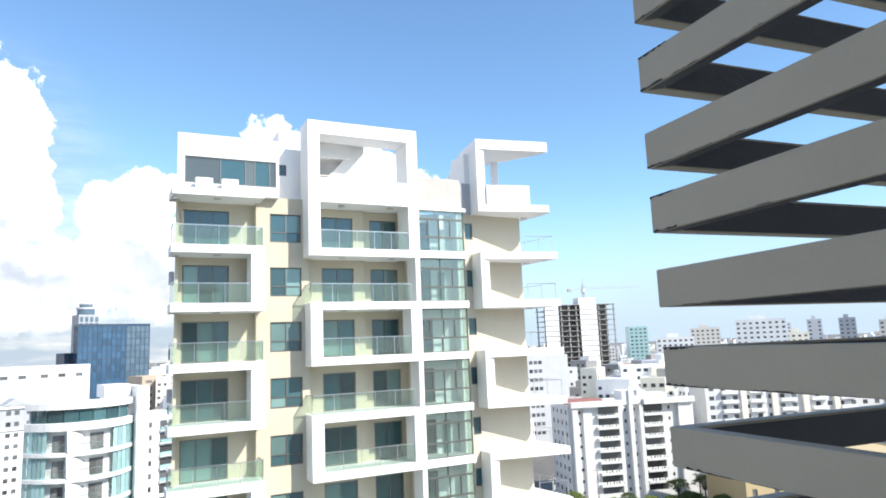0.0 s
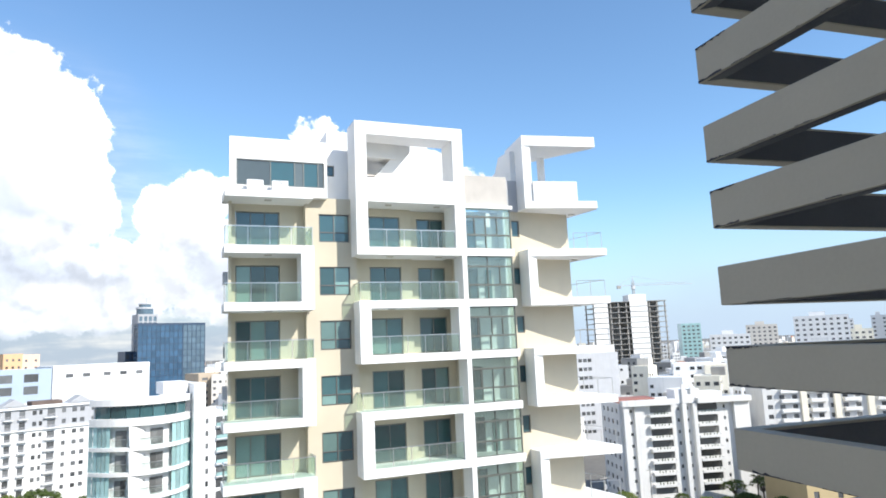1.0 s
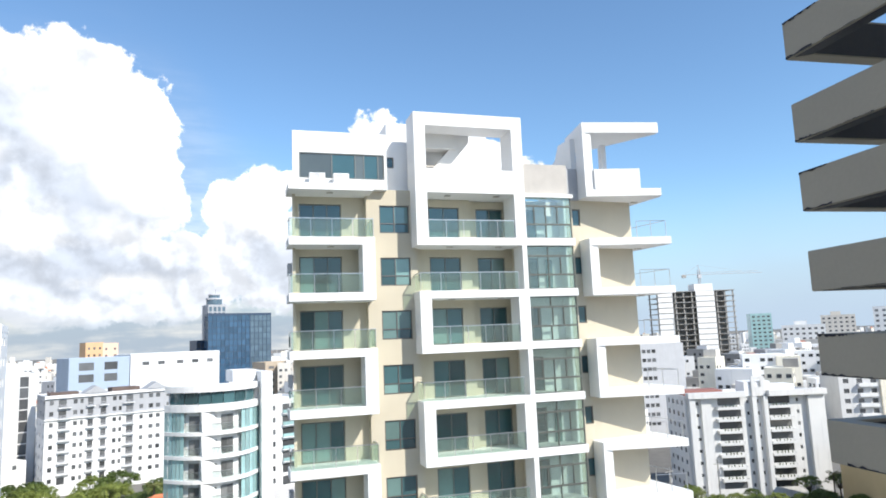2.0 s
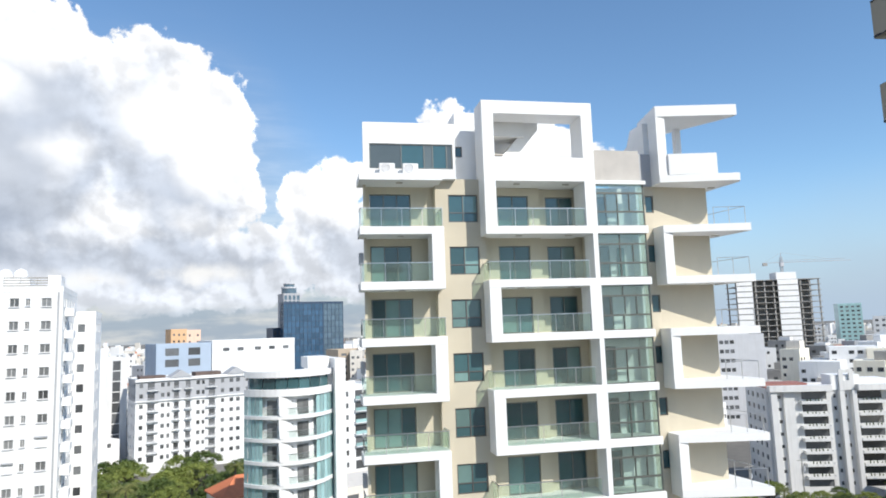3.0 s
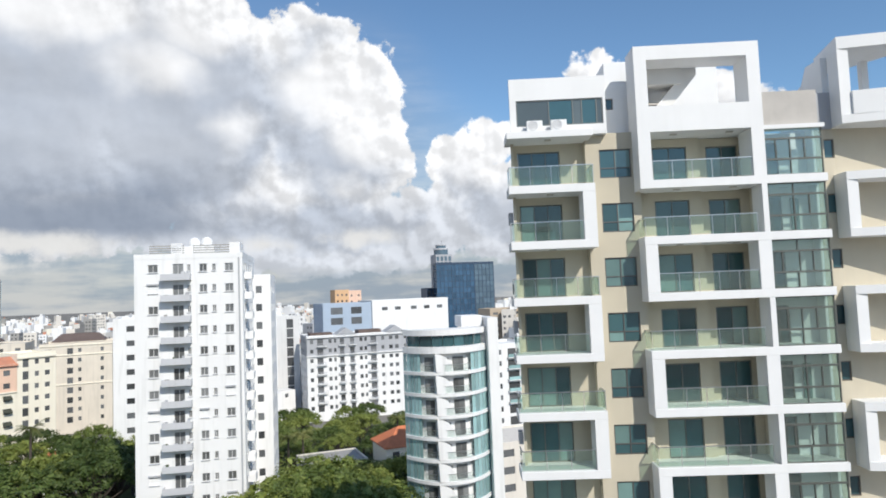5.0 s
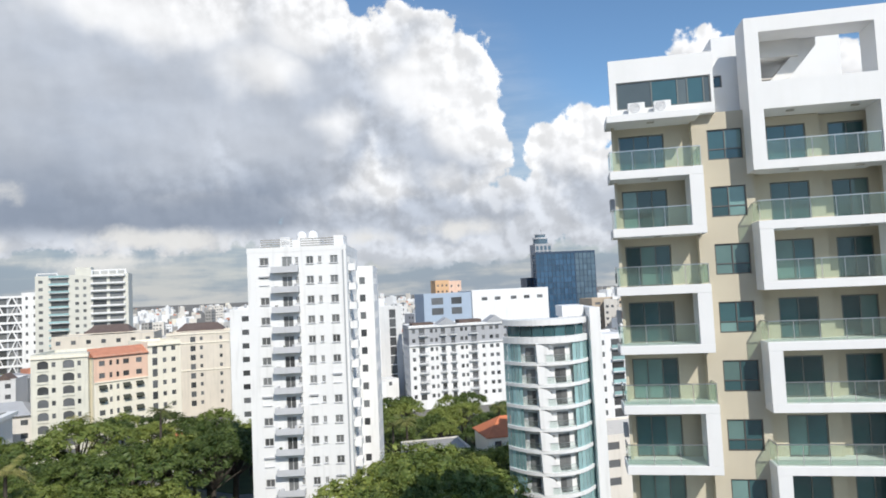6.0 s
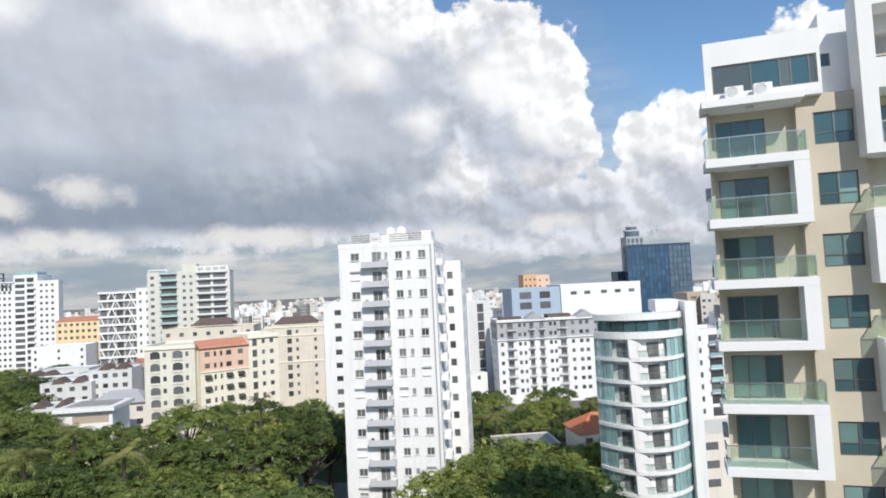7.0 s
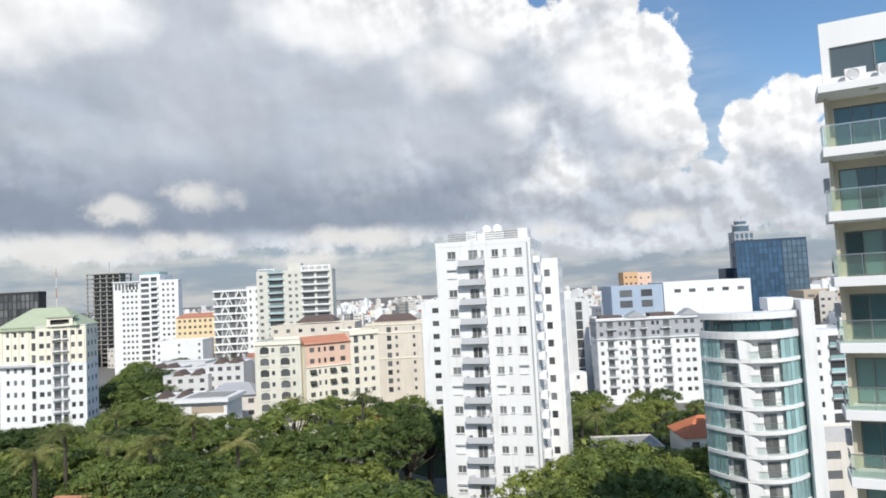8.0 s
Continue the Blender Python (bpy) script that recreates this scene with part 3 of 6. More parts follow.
for k in range(0, LEVELS):
    floor, ceil = zs(k) + TH, zs(k - 1)
    odd = k % 2 == 1
    # left balcony
    g = G()
    box(g, 2.3, XA, Y0, YB + 0.02, zs(k), floor)
    part("balcony_slab", g, WHITE, tower, "", (0, 0, 0), 0.015)
    if odd:
        part("frame_pillar", box(G(), 6.22, XA, Y0 + 0.003, YW + 0.1, floor, ceil), WHITE, tower)
        rail(2.36, 6.2, floor, left=True)
    else:
        rail(2.36, 6.84, floor, left=True, right=True)
    part("ceiling_lamp", box(G(), 4.4, 4.75, 35.75, 35.95, ceil - 0.05, ceil - 0.003), GREIGE, tower)
    if odd:
        part("vent_box", box(G(), 2.36, 2.585, 36.7, 37.4, floor + 1.1, floor + 1.75), GREY, tower)
    framed("sliding_door", 3.02, 5.34, YB + 0.1, floor + 0.02, floor + 2.13, (3.8, 4.56), (), some_pane, mat=ALULIGHT)
    # window of the strip
    framed("window", STRIP_X[0] + 0.01, STRIP_X[1] - 0.01, YW + 0.12, floor + 0.43, floor + 2.01, (8.31,), (floor + 0.98,), some_pane)
    # middle balcony
    if k > 0:
        g = G()
        box(g, XB - (0.02 if odd else 0.0), XD, Y0, YB + 0.7, zs(k), floor)
        part("balcony_slab", g, WHITE, tower, "", (0, 0, 0), 0.015)
    if odd:
        rail(9.42, 15.3, floor, left=True)
        part("frame_pillar", box(G(), 15.6, 15.88, Y0 + 0.003, YW, floor, ceil), WHITE, tower)
    else:
        rail(10.0, 15.2, floor, right=False)
        if k > 0:
            part("frame_pillar", box(G(), XB, 10.0, Y0 + 0.003, YW, floor, ceil), WHITE, tower)
            part("frame_pillar", box(G(), 15.22, 15.9, Y0 + 0.003, YW, floor, ceil), WHITE, tower)
    framed("sliding_door", 10.52, 12.4, YB + 0.1, floor + 0.02, floor + 2.08, (11.45,), (), some_pane, mat=ALULIGHT)
    framed("sliding_door", 13.62, 15.34, YB + 0.45, floor + 0.02, floor + 2.08, (14.5,), (), some_pane, mat=ALULIGHT)
    for x in (11.2, 14.2):
        part("ceiling_lamp", box(G(), x, x + 0.35, 35.8, 36.0, ceil - 0.05, ceil - 0.003), GREIGE, tower)
    # glazed bay
    mid = ((16.55, 17.3, 18.05), (17.3, 18.1), (16.5, 17.4, 18.1))[k % 3]
    framed("bay_window", 15.95, 19.0, Y0 + 0.25, floor + 0.85, floor + 1.95, mid, (), SUNGLASS, mat=BAYFRAME, t=0.05)
    framed("bay_window", 15.95, 19.0, Y0 + 0.25, floor + 0.003, floor + 0.847, (17.3,), (), SUNGLASS, mat=BAYFRAME, t=0.05)
    framed("bay_window", 15.95, 19.0, Y0 + 0.25, floor + 1.953, ceil, (17.3,) if k % 3 else (), (), SUNGLASS, mat=BAYFRAME, t=0.05)
    part("bay_side", box(G(), 19.02, 19.04, Y0 + 0.32, 36.24, floor, ceil), SUNGLASS, tower)
    # the sunroom behind it
    part("room_floor", box(G(), 15.97, 19.09, Y0 + 0.33, 37.9, zs(k) + 0.004, floor + 0.004), SOFFIT, tower)
    part("room_side", box(G(), 18.93, 19.09, 36.26, 37.0, floor + 0.005, ceil), WHITE, tower)
    part("room_back", holed(G(), 16.01, 18.92, 37.0, 37.2, floor + 0.005, ceil, [(16.3, 17.4, floor + 0.02, floor + 2.05)]), WHITE, tower)
    framed("sliding_door", 16.31, 17.39, 37.1, floor + 0.03, floor + 2.04, (16.85,), (), PANE, mat=BAYFRAME)
    if k % 3 == 1:
        part("room_curtain", box(G(), 17.85, 18.25, 36.85, 36.98, floor + 0.02, floor + 1.9), PANE_LIGHT, tower)
    # small window beside the bay
    framed("window", 19.57, 20.13, 36.52, floor + 0.96, floor + 1.99, (), (), PANE)
    # pointed terrace on the corner
    tip = [(20.0, Y0), (25.05, 34.2), (25.15, 34.65), (24.5, 39.6), (20.5, 38.0), (20.0, 36.55)]
    part("terrace_slab", prism(G(), tip, zs(k), floor), WHITE, tower)
    if odd:
        part("frame_pillar", box(G(), 20.0, 20.58, Y0 + 0.003, 36.4, floor, ceil), WHITE, tower)
    r = part("balustrade", rod(G(), (23.0, 34.75, floor + 1.0), (24.85, 34.38, floor + 1.0), 0.018, n=6), STEEL, tower)
    for x, y in ((23.02, 34.74), (23.9, 34.56), (24.84, 34.38), (24.4, 36.8), (24.1, 38.6)):
        part("post", box(G(), x - 0.015, x + 0.015, y - 0.015, y + 0.015, floor, floor + 1.0), STEEL, r)
    rg = G()
    rod(rg, (24.84, 34.38, floor + 1.0), (24.0, 39.2, floor + 1.0), 0.018)
    part("rail_return", rg, STEEL, r)
    part("ceiling_lamp", box(G(), 23.9, 24.3, 36.3, 36.5, ceil - 0.05, ceil - 0.003), GREIGE, tower)

# the tall top frame with its open upper half
g = G()
box(g, 9.28, 9.95, Y0, YW + 0.4, ZS, 45.84)
box(g, 15.25, 15.92, Y0, YW + 0.4, ZS, 45.84)
box(g, 9.95, 15.25, Y0 + 0.004, YW + 0.4, 45.08, 45.84)
box(g, 9.95, 15.25, Y0 + 0.004, YB + 0.7, zs(-1) + 0.02, 42.55)
box(g, 9.95, 15.25, Y0 + 0.004, YB + 0.7, ZS, ZS + TH)
box(g, 15.25, 15.93, YW + 0.404, YB + 0.7, zs(-1) + 0.02, 42.55)
part("top_frame", g, WHITE, tower, "tall white rectangular frame with an open upper half")
part("balcony_slab", box(G(), 15.924, XD, Y0, YB + 0.3, ZS, ZS + TH), WHITE, tower)
part("roof_slab", prism(G(), [(XL + 0.3, 37.3), (22.6, 38.65), (23.1, 49.9), (4.1, 49.9)], 41.105, 41.45), WHITE, tower)

# penthouse
g = G()
box(g, 2.3, XA, Y0, 37.3, zs(-1), zs(-1) + 0.38)
part("balcony_slab", g, WHITE, tower, "", (0, 0, 0), 0.015)
PY = 36.0
part("penthouse_wall", holed(G(), 2.6, 7.85, PY, PY + 0.2, 41.51, 44.62, [(2.95, 7.7, 41.95, 43.4)]), WHITE, tower)
part("penthouse_wall", prism(G(), [(2.6, PY + 0.203), (2.8, PY + 0.203), (3.4, 43.0), (3.2, 43.0)], 41.51, 44.3), WHITE, tower)
part("penthouse_wall", holed(G(), 7.65, 9.8, PY + 1.25, PY + 1.45, 41.505, 44.62, [(8.0, 8.55, 43.0, 43.65)]), WHITE, tower)
part("penthouse_wall", box(G(), 7.65, 7.85, PY + 0.203, PY + 1.247, 41.51, 44.62), WHITE, tower)
part("penthouse_floor", box(G(), 6.903, 7.85, PY + 0.01, 36.497, 41.40, 41.507), WHITE, tower)
part("penthouse_floor", box(G(), 6.903, 9.27, 36.753, 37.6, 41.30, 41.495), WHITE, tower)
part("penthouse_roof", prism(G(), [(2.7, PY + 1.47), (9.27, PY + 1.47), (9.27, 43.0), (3.3, 43.0)], 44.302, 44.5), WHITE, tower)
part("penthouse_roof", box(G(), 2.8, 7.65, PY + 0.204, PY + 1.467, 44.302, 44.45), WHITE, tower)
framed("window", 8.01, 8.54, PY + 1.35, 43.01, 43.64, (), (), PANE)
pent = iter((PANE_ROOM, PANE, PANE_ROOM, PANE, PANE_ROOM))
framed("penthouse_window", 2.96, 7.69, PY + 0.1, 41.96, 43.39, (4.75, 6.05, 6.55, 7.35), (), lambda: next(pent), mat=ALULIGHT)
part("stair_wall", box(G(), 8.3, 9.6, 38.0, 40.5, 44.4, 46.0), WHITE, tower)

# stair and roof rooms seen through the open frame
part("roof_room_wall", box(G(), 9.7, 15.75, 40.6, 40.85, 41.45, 46.6), WHITE, tower)
part("roof_room_slab", box(G(), 9.9, 12.3, 36.8, 40.595, 44.2, 45.35), SOFFIT, tower, "pale slab of the roof stair")
g = G()
for yy in (37.0, 38.3):
    g[0].extend([(13.2, yy, 45.2), (12.31, yy, 45.2), (12.31, yy, 44.6), (10.6, yy, 42.7), (11.5, yy, 42.7), (13.2, yy, 44.7)])
g[1].extend([(0, 1, 2, 3, 4, 5), (11, 10, 9, 8, 7, 6)] + [(i, i + 6, (i + 1) % 6 + 6, (i + 1) % 6) for i in range(6)])
part("roof_stair", g, SOFFIT, tower, "pale rendered flight of the roof stair")
for i in range(5):
    part("stair_step", box(G(), 9.95 + i * 0.02, 10.9 + i * 0.12, 37.1, 38.2, 42.45 + i * 0.17, 42.54 + i * 0.17), GREIGE, tower)

# raw concrete panel over the bay and the dark recess beside it
part("concrete_panel", box(G(), 15.93, 18.9, Y0 + 0.3, Y0 + 0.6, zs(-1) + 0.12, 43.1), GREIGE, tower)
part("coping", box(G(), 15.93, 19.1, Y0 + 0.05, Y0 + 0.75, zs(-1) - 0.1, zs(-1) + 0.117), WHITE, tower)
part("recess_panel", box(G(), 18.92, 20.0, 36.2, 36.5, 41.1, 43.1), GREY, tower)

# corner roof terrace with its canopy
tip = [(20.0, Y0), (24.65, 34.25), (24.9, 34.75), (24.4, 39.6), (20.5, 38.0), (20.0, 36.55)]
part("terrace_slab", prism(G(), tip, zs(-1), zs(-1) + 0.45), WHITE, tower)
g = G()
prism(g, [(20.584, 35.06), (23.4, 34.51), (23.44, 34.69), (20.584, 35.24)], zs(-1) + 0.45, zs(-1) + 1.7)
prism(g, [(23.24, 34.73), (23.44, 34.694), (23.1, 38.2), (22.9, 38.2)], zs(-1) + 0.45, zs(-1) + 1.45)
part("parapet", g, WHITE, tower)
can = [(20.0, Y0), (24.85, 34.35), (24.85, 34.8), (21.9, 39.6), (20.6, 38.6)]
part("canopy", prism(G(), can, 45.15, 45.8), WHITE, tower, "pointed white concrete canopy")
g = G()
box(g, 20.0, 20.58, Y0 + 0.003, 36.2, zs(-1) + 0.45, 45.147)
box(g, 22.55, 22.9, 37.4, 37.8, 41.5, 45.147)
box(g, 21.0, 21.3, 37.6, 38.8, 41.4, 44.0)
part("canopy_pillar", g, WHITE, tower)
# stepped stair wall behind the canopy
g = G()
for xx in (19.75, 20.1):
    g[0].extend([(xx, 36.4, 41.45), (xx, 41.5, 41.45), (xx, 41.5, 43.6), (xx, 38.6, 44.2), (xx, 38.0, 45.1), (xx, 36.4, 45.1)])
g[1].extend([(0, 1, 2, 3, 4, 5), (11, 10, 9, 8, 7, 6)] + [(i, i + 6, (i + 1) % 6 + 6, (i + 1) % 6) for i in range(6)])
part("stair_wall", g, WHITE, tower)


def air_conditioner(x, z, y):
    a = thing("air_conditioner", (x, y, z), 0, "white outdoor air conditioner unit on the penthouse ledge", "air conditioner", "air conditioners")
    part("case", box(G(), 0, 0.85, 0, 0.32, 0.05, 0.62), WHITE2, a, "", (0, 0, 0), 0.02)
    g = G()
    for i in range(16):
        u, v = 2 * math.pi * i / 16, 2 * math.pi * (i + 1) / 16
        rod(g, (0.33 + 0.24 * math.cos(u), -0.012, 0.34 + 0.24 * math.sin(u)), (0.33 + 0.24 * math.cos(v), -0.012, 0.34 + 0.24 * math.sin(v)), 0.012, n=4)
    part("fan_guard", g, GREY, a)
    g = G()
    for i in range(5):
        box(g, 0.33 - 0.2, 0.33 + 0.2, -0.01, -0.004, 0.2 + i * 0.07, 0.22 + i * 0.07)
    part("fan_grille", g, GREY, a)
    for x2 in (0.08, 0.7):
        part("foot", box(G(), x2, x2 + 0.07, 0.0, 0.32, 0.0, 0.05), GREY, a)


for x in (3.45, 4.75):
    air_conditioner(x, zs(-1) + 0.38, 35.45)

# ---- own building: louvres ----
# the corner of the own building: a wall behind the eye and louvre slats that wrap the corner beside it
own = thing("own_building", (0, -1.3, 0), 0, "plain light building wall that the louvres are fixed to", "building", kind="structure")
part("wall", box(G(), -9, 9, -14, -0.003, LAND, 40), BEIGE, own)
part("wall", box(G(), 3.2, 9, 0.0, 2.0, LAND, 40), BEIGE, own)


def chips(length, seed):
    """Flakes where paint has come off along one lower edge: thin ragged patches, 1 mm proud. Runs along x from the tip."""
    r = random.Random(seed)
    g = G()
    x = 0.0
    while x < length * 0.28:
        w = r.uniform(0.01, 0.05) * (1.5 if x < 0.15 else 1.0)
        if r.random() < (0.9 if x < 0.06 else 0.35):
            n = 6
            top = [(x + w * i / n, r.uniform(0.0005, 0.004) * (1.5 if x < 0.05 else 0.55)) for i in range(n + 1)]
            i0 = len(g[0])
            for px, pz in top:
                g[0].extend([(px, 0.0, 0.0), (px, 0.0, pz)])
            for i in range(n):
                a = i0 + 2 * i
                g[1].append((a, a + 2, a + 3, a + 1))
        x += w
    return g


SLATH, SLATT = 0.077, 0.034


def slat(z, seed):
    """One louvre slat, mitred at the corner: a painted outer leg that runs back beside the eye and a dark inner face on the leg across."""
    s = thing("louvre_slat", (0.994, 1.024, z), -4.5, "warm grey metal louvre slat with chipped paint along its edges", "louvre", "louvre slats")
    t = SLATT
    # leg beside the eye, leg across, mitred at the tip
    part("side_leg", prism(G(), [(0, 0), (t, -t), (t, -2.32), (0, -2.32)], 0, SLATH), LOUVREMAT, s, "", (0, 0, 0), 0.0015)
    part("cross_leg", prism(G(), [(0, 0), (2.19, 0), (2.19, -t), (t, -t)], 0, SLATH), LOUVREMAT, s, "", (0, 0, 0), 0.0015)
    # dark primer on inner and lower faces, with their shade added to the colour
    part("inner_face", box(G(), t + 0.001, 2.19, -t - 0.0025, -t - 0.0005, 0.002, SLATH - 0.006), SHADEPRIMER, s, "dark unpainted inner face, deepened by painted shade")
    part("lower_face", prism(G(), [(0.006, -0.02), (t - 0.003, -t - 0.004), (t - 0.003, -2.3), (0.006, -2.3)], -0.0012, -0.0002), SHADEPRIMER, s)
    c = part("paint_chip", chips(1.2, seed), CHIP, s)
    c.matrix_basis = pose(-0.0012, -0.002, 0.0005, 0, 0, -90)
    tagged(c, kind="stuff")
    if seed % 2 == 0:
        c = part("paint_chip", chips(0.3, seed + 40), CHIP, s)
        c.matrix_basis = pose(-0.0012, -0.002, SLATH - 0.0005, 180, 0, -90) @ pose(0, 0, 0)
        tagged(c, kind="stuff")
    return s


for i in range(-4, 9):
    slat(33.517 - 0.1568 * i + {0: 0.0, 1: -0.012, 2: 0.008}.get(i, 0.011 if i > 0 else 0.0), 20 + i)

# ---- city ----
def cols(length, n, cw, margin=1.0):
    """n window columns of width cw, evenly spread over a face."""
    step = (length - 2 * margin - cw) / max(1, n - 1)
    return [(margin + i * step, cw) for i in range(n)]


def hip_roof(parent, x0, x1, y0, y1, z, rise, mat, over=0.5, name="hip_roof", ridge=0.25):
    g = G()
    x0, x1, y0, y1 = x0 - over, x1 + over, y0 - over, y1 + over
    cx, cy, r = (x0 + x1) / 2, (y0 + y1) / 2, max(0.2, (x1 - x0) * ridge)
    g[0].extend([(x0, y0, z), (x1, y0, z), (x1, y1, z), (x0, y1, z), (cx - r, cy, z + rise), (cx + r, cy, z + rise), (x0, y0, z - 0.2), (x1, y0, z - 0.2), (x1, y1, z - 0.2), (x0, y1, z - 0.2)])
    g[1].extend([(0, 1, 5, 4), (1, 2, 5), (2, 3, 4, 5), (3, 0, 4), (6, 7, 1, 0), (7, 8, 2, 1), (8, 9, 3, 2), (9, 6, 0, 3), (9, 8, 7, 6)])
    return part(name, g, mat, parent)


def roof_box(parent, x0, x1, y0, y1, z0, z1, mat, name="roof_room"):
    return part(name, box(G(), x0, x1, y0, y1, z0, z1), mat, parent)


def dish(x, y, z, r):
    t = thing("roof_tank", (x, y, z), 0, "white domed tank on the tower roof", "tank", "roof tanks")
    g = G()
    n = 12
    for j in range(5):
        a = j / 4 * math.pi / 2
        for i in range(n):
            b = 2 * math.pi * i / n
            g[0].append((r * math.cos(a) * math.cos(b), r * math.cos(a) * math.sin(b), r * 0.8 + r * math.sin(a)))
    for j in range(4):
        for i in range(n):
            k = (i + 1) % n
            g[1].append((j * n + i, j * n + k, (j + 1) * n + k, (j + 1) * n + i))
    part("dome", g, WHITE2, t)
    part("drum", rod(G(), (0, 0, 0), (0, 0, r * 0.8), r, r, 12), WHITE2, t)


# --- white tower in the park ---
WH = 2.77
w13 = 13.4
white_tower = block("white_apartment_tower", "tall white apartment tower with small windows and stacked balconies", (-43.9, 86.3), 12, w13, 14, 13, WH, WHITE2,
                    {"front": [(1.5, 1.25, 1.0, 2.05), (4.6, 1.4, 0.25, 2.1), (6.45, 0.45, 1.1, 2.0), (8.0, 1.0, 1.0, 2.05), (9.65, 0.5, 1.1, 2.0), (11.3, 1.1, 1.0, 2.05)],
                     "right": [(0.9, 0.6), (2.4, 1.1, 0.25, 2.1), (5.2, 0.6), (8.0, 0.8), (10.6, 0.8)]}, 1.0, 2.05, 3.0, 0.7, mull=1, frame_mat=FRAMELIGHT, glass=PANE_PALE)
zt = 3.0 + 13 * WH
for k in range(-1, 13):
    balcony(white_tower, "front", w13, 14, 3.3, 7.0, 3.0 + k * WH, 1.2, rail="solid", rail_h=0.72, mat=PALEGREY)
    balcony(white_tower, "right", w13, 14, 1.9, 4.2, 3.0 + k * WH, 1.0, rail="solid", rail_h=0.85)
brng = random.Random(8)
for k in range(-1, 13):
    for u in (3.7, 4.7, 5.9, 6.4):
        if brng.random() < 0.55:
            g = G()
            hgt = brng.uniform(0.75, 1.05)
            face_box(g, "front", w13, 14, u, u + brng.uniform(0.2, 0.5), SKIN + 0.7, SKIN + 1.05, 3.0 + k * WH + 0.084, 3.0 + k * WH + hgt)
            part("planter", g, brng.choice((GREY, PALEGREY, LEAFDARK, CONCRETE)), white_tower)
for k in range(13):
    for u0, u1 in ((1.5, 2.75), (8.0, 9.0), (11.3, 12.4)):
        if brng.random() < 0.3:
            low = brng.choice((1.0, 1.0, 1.45))
            g = G()
            face_box(g, "front", w13, 14, u0 + 0.003, u1 - 0.003, SKIN - 0.1, SKIN - 0.06, 3.0 + k * WH + low, 3.0 + k * WH + 1.95)
            part("roller_blind", g, WHITE2, white_tower)
            g = G()
            face_box(g, "front", w13, 14, u0 - 0.12, u1 + 0.12, SKIN + 0.003, SKIN + 0.22, 3.0 + k * WH + 2.06, 3.0 + k * WH + 2.26)
            part("blind_box", g, GREY, white_tower)
part("edge_strip", box(G(), w13 - 0.35, w13 - 0.15, -SKIN - 0.09, -SKIN - 0.003, LAND, zt), GREY, white_tower)
roof_box(white_tower, 4.5, 9.5, 3.0, 9.0, zt + 0.2, zt + 1.9, WHITE2)
roof_box(white_tower, 11.9, 13.3, 0.1, 4.0, zt + 0.2, zt + 2.1, WHITE2, "stair_head")
for x0, x1 in ((1.6, 6.0), (7.2, 12.4)):
    for i in range(4):
        part("roof_rail", box(G(), x0, x1, 0.3, 0.38, zt + 0.75 + i * 0.32, zt + 0.90 + i * 0.32), CONCRETE, white_tower)
    for i in range(4):
        x = x0 + (x1 - x0) * i / 3
        part("roof_post", box(G(), x - 0.05, x + 0.05, 0.4, 0.5, zt + 0.2, zt + 1.85), WHITE2, white_tower)
part("slatted_screen", holed(G(), 4.4, 5.8, 0.1, 0.2, zt + 0.7, zt + 2.1, [(4.5, 5.7, zt + 0.85 + i * 0.25, zt + 0.95 + i * 0.25) for i in range(5)]), WHITE2, white_tower)
c12, s12 = math.cos(radians(12)), math.sin(radians(12))
for u, v, r in ((6.6, 4.5, 0.75), (8.2, 4.8, 0.8)):
    dish(-43.9 + u * c12 - v * s12, 86.3 + u * s12 + v * c12, zt + 1.9, r)
block("apartment_wing", "lower white rear wing with narrow balconies", (-33.6, 101.4), 12, 2.8, 9, 12, WH, WHITE2, {"front": [(0.8, 0.9)], "right": [(1.0, 1.0), (4.5, 1.0)]}, 0.9, 2.0, 2.8, 1.0, mull=0)
block("apartment_block", "slim white block with one column of small windows", (-81.6, 150.2), 20, 10.5, 12, 9, 3.3, WHITE2, {"front": [(2.6, 1.7)]}, 1.0, 2.3, -0.4, 0.8, mull=0)


# --- round tower with curved balconies ---
def arc_plan(w, bulge, inset=0.0, n=20, a=0.0, b=1.0):
    """Points of the bowed front from share a to share b of the width, left to right."""
    pts = []
    for i in range(n + 1):
        s = a + (b - a) * i / n
        pts.append((s * w, -bulge * (1 - abs(2 * s - 1) ** 2.4) + inset))
    return pts


def strip(pts, thick, z0, z1):
    """An upright wall that follows pts, thick towards the back."""
    return prism(G(), pts + [(x, y + thick) for x, y in reversed(pts)], z0, z1)


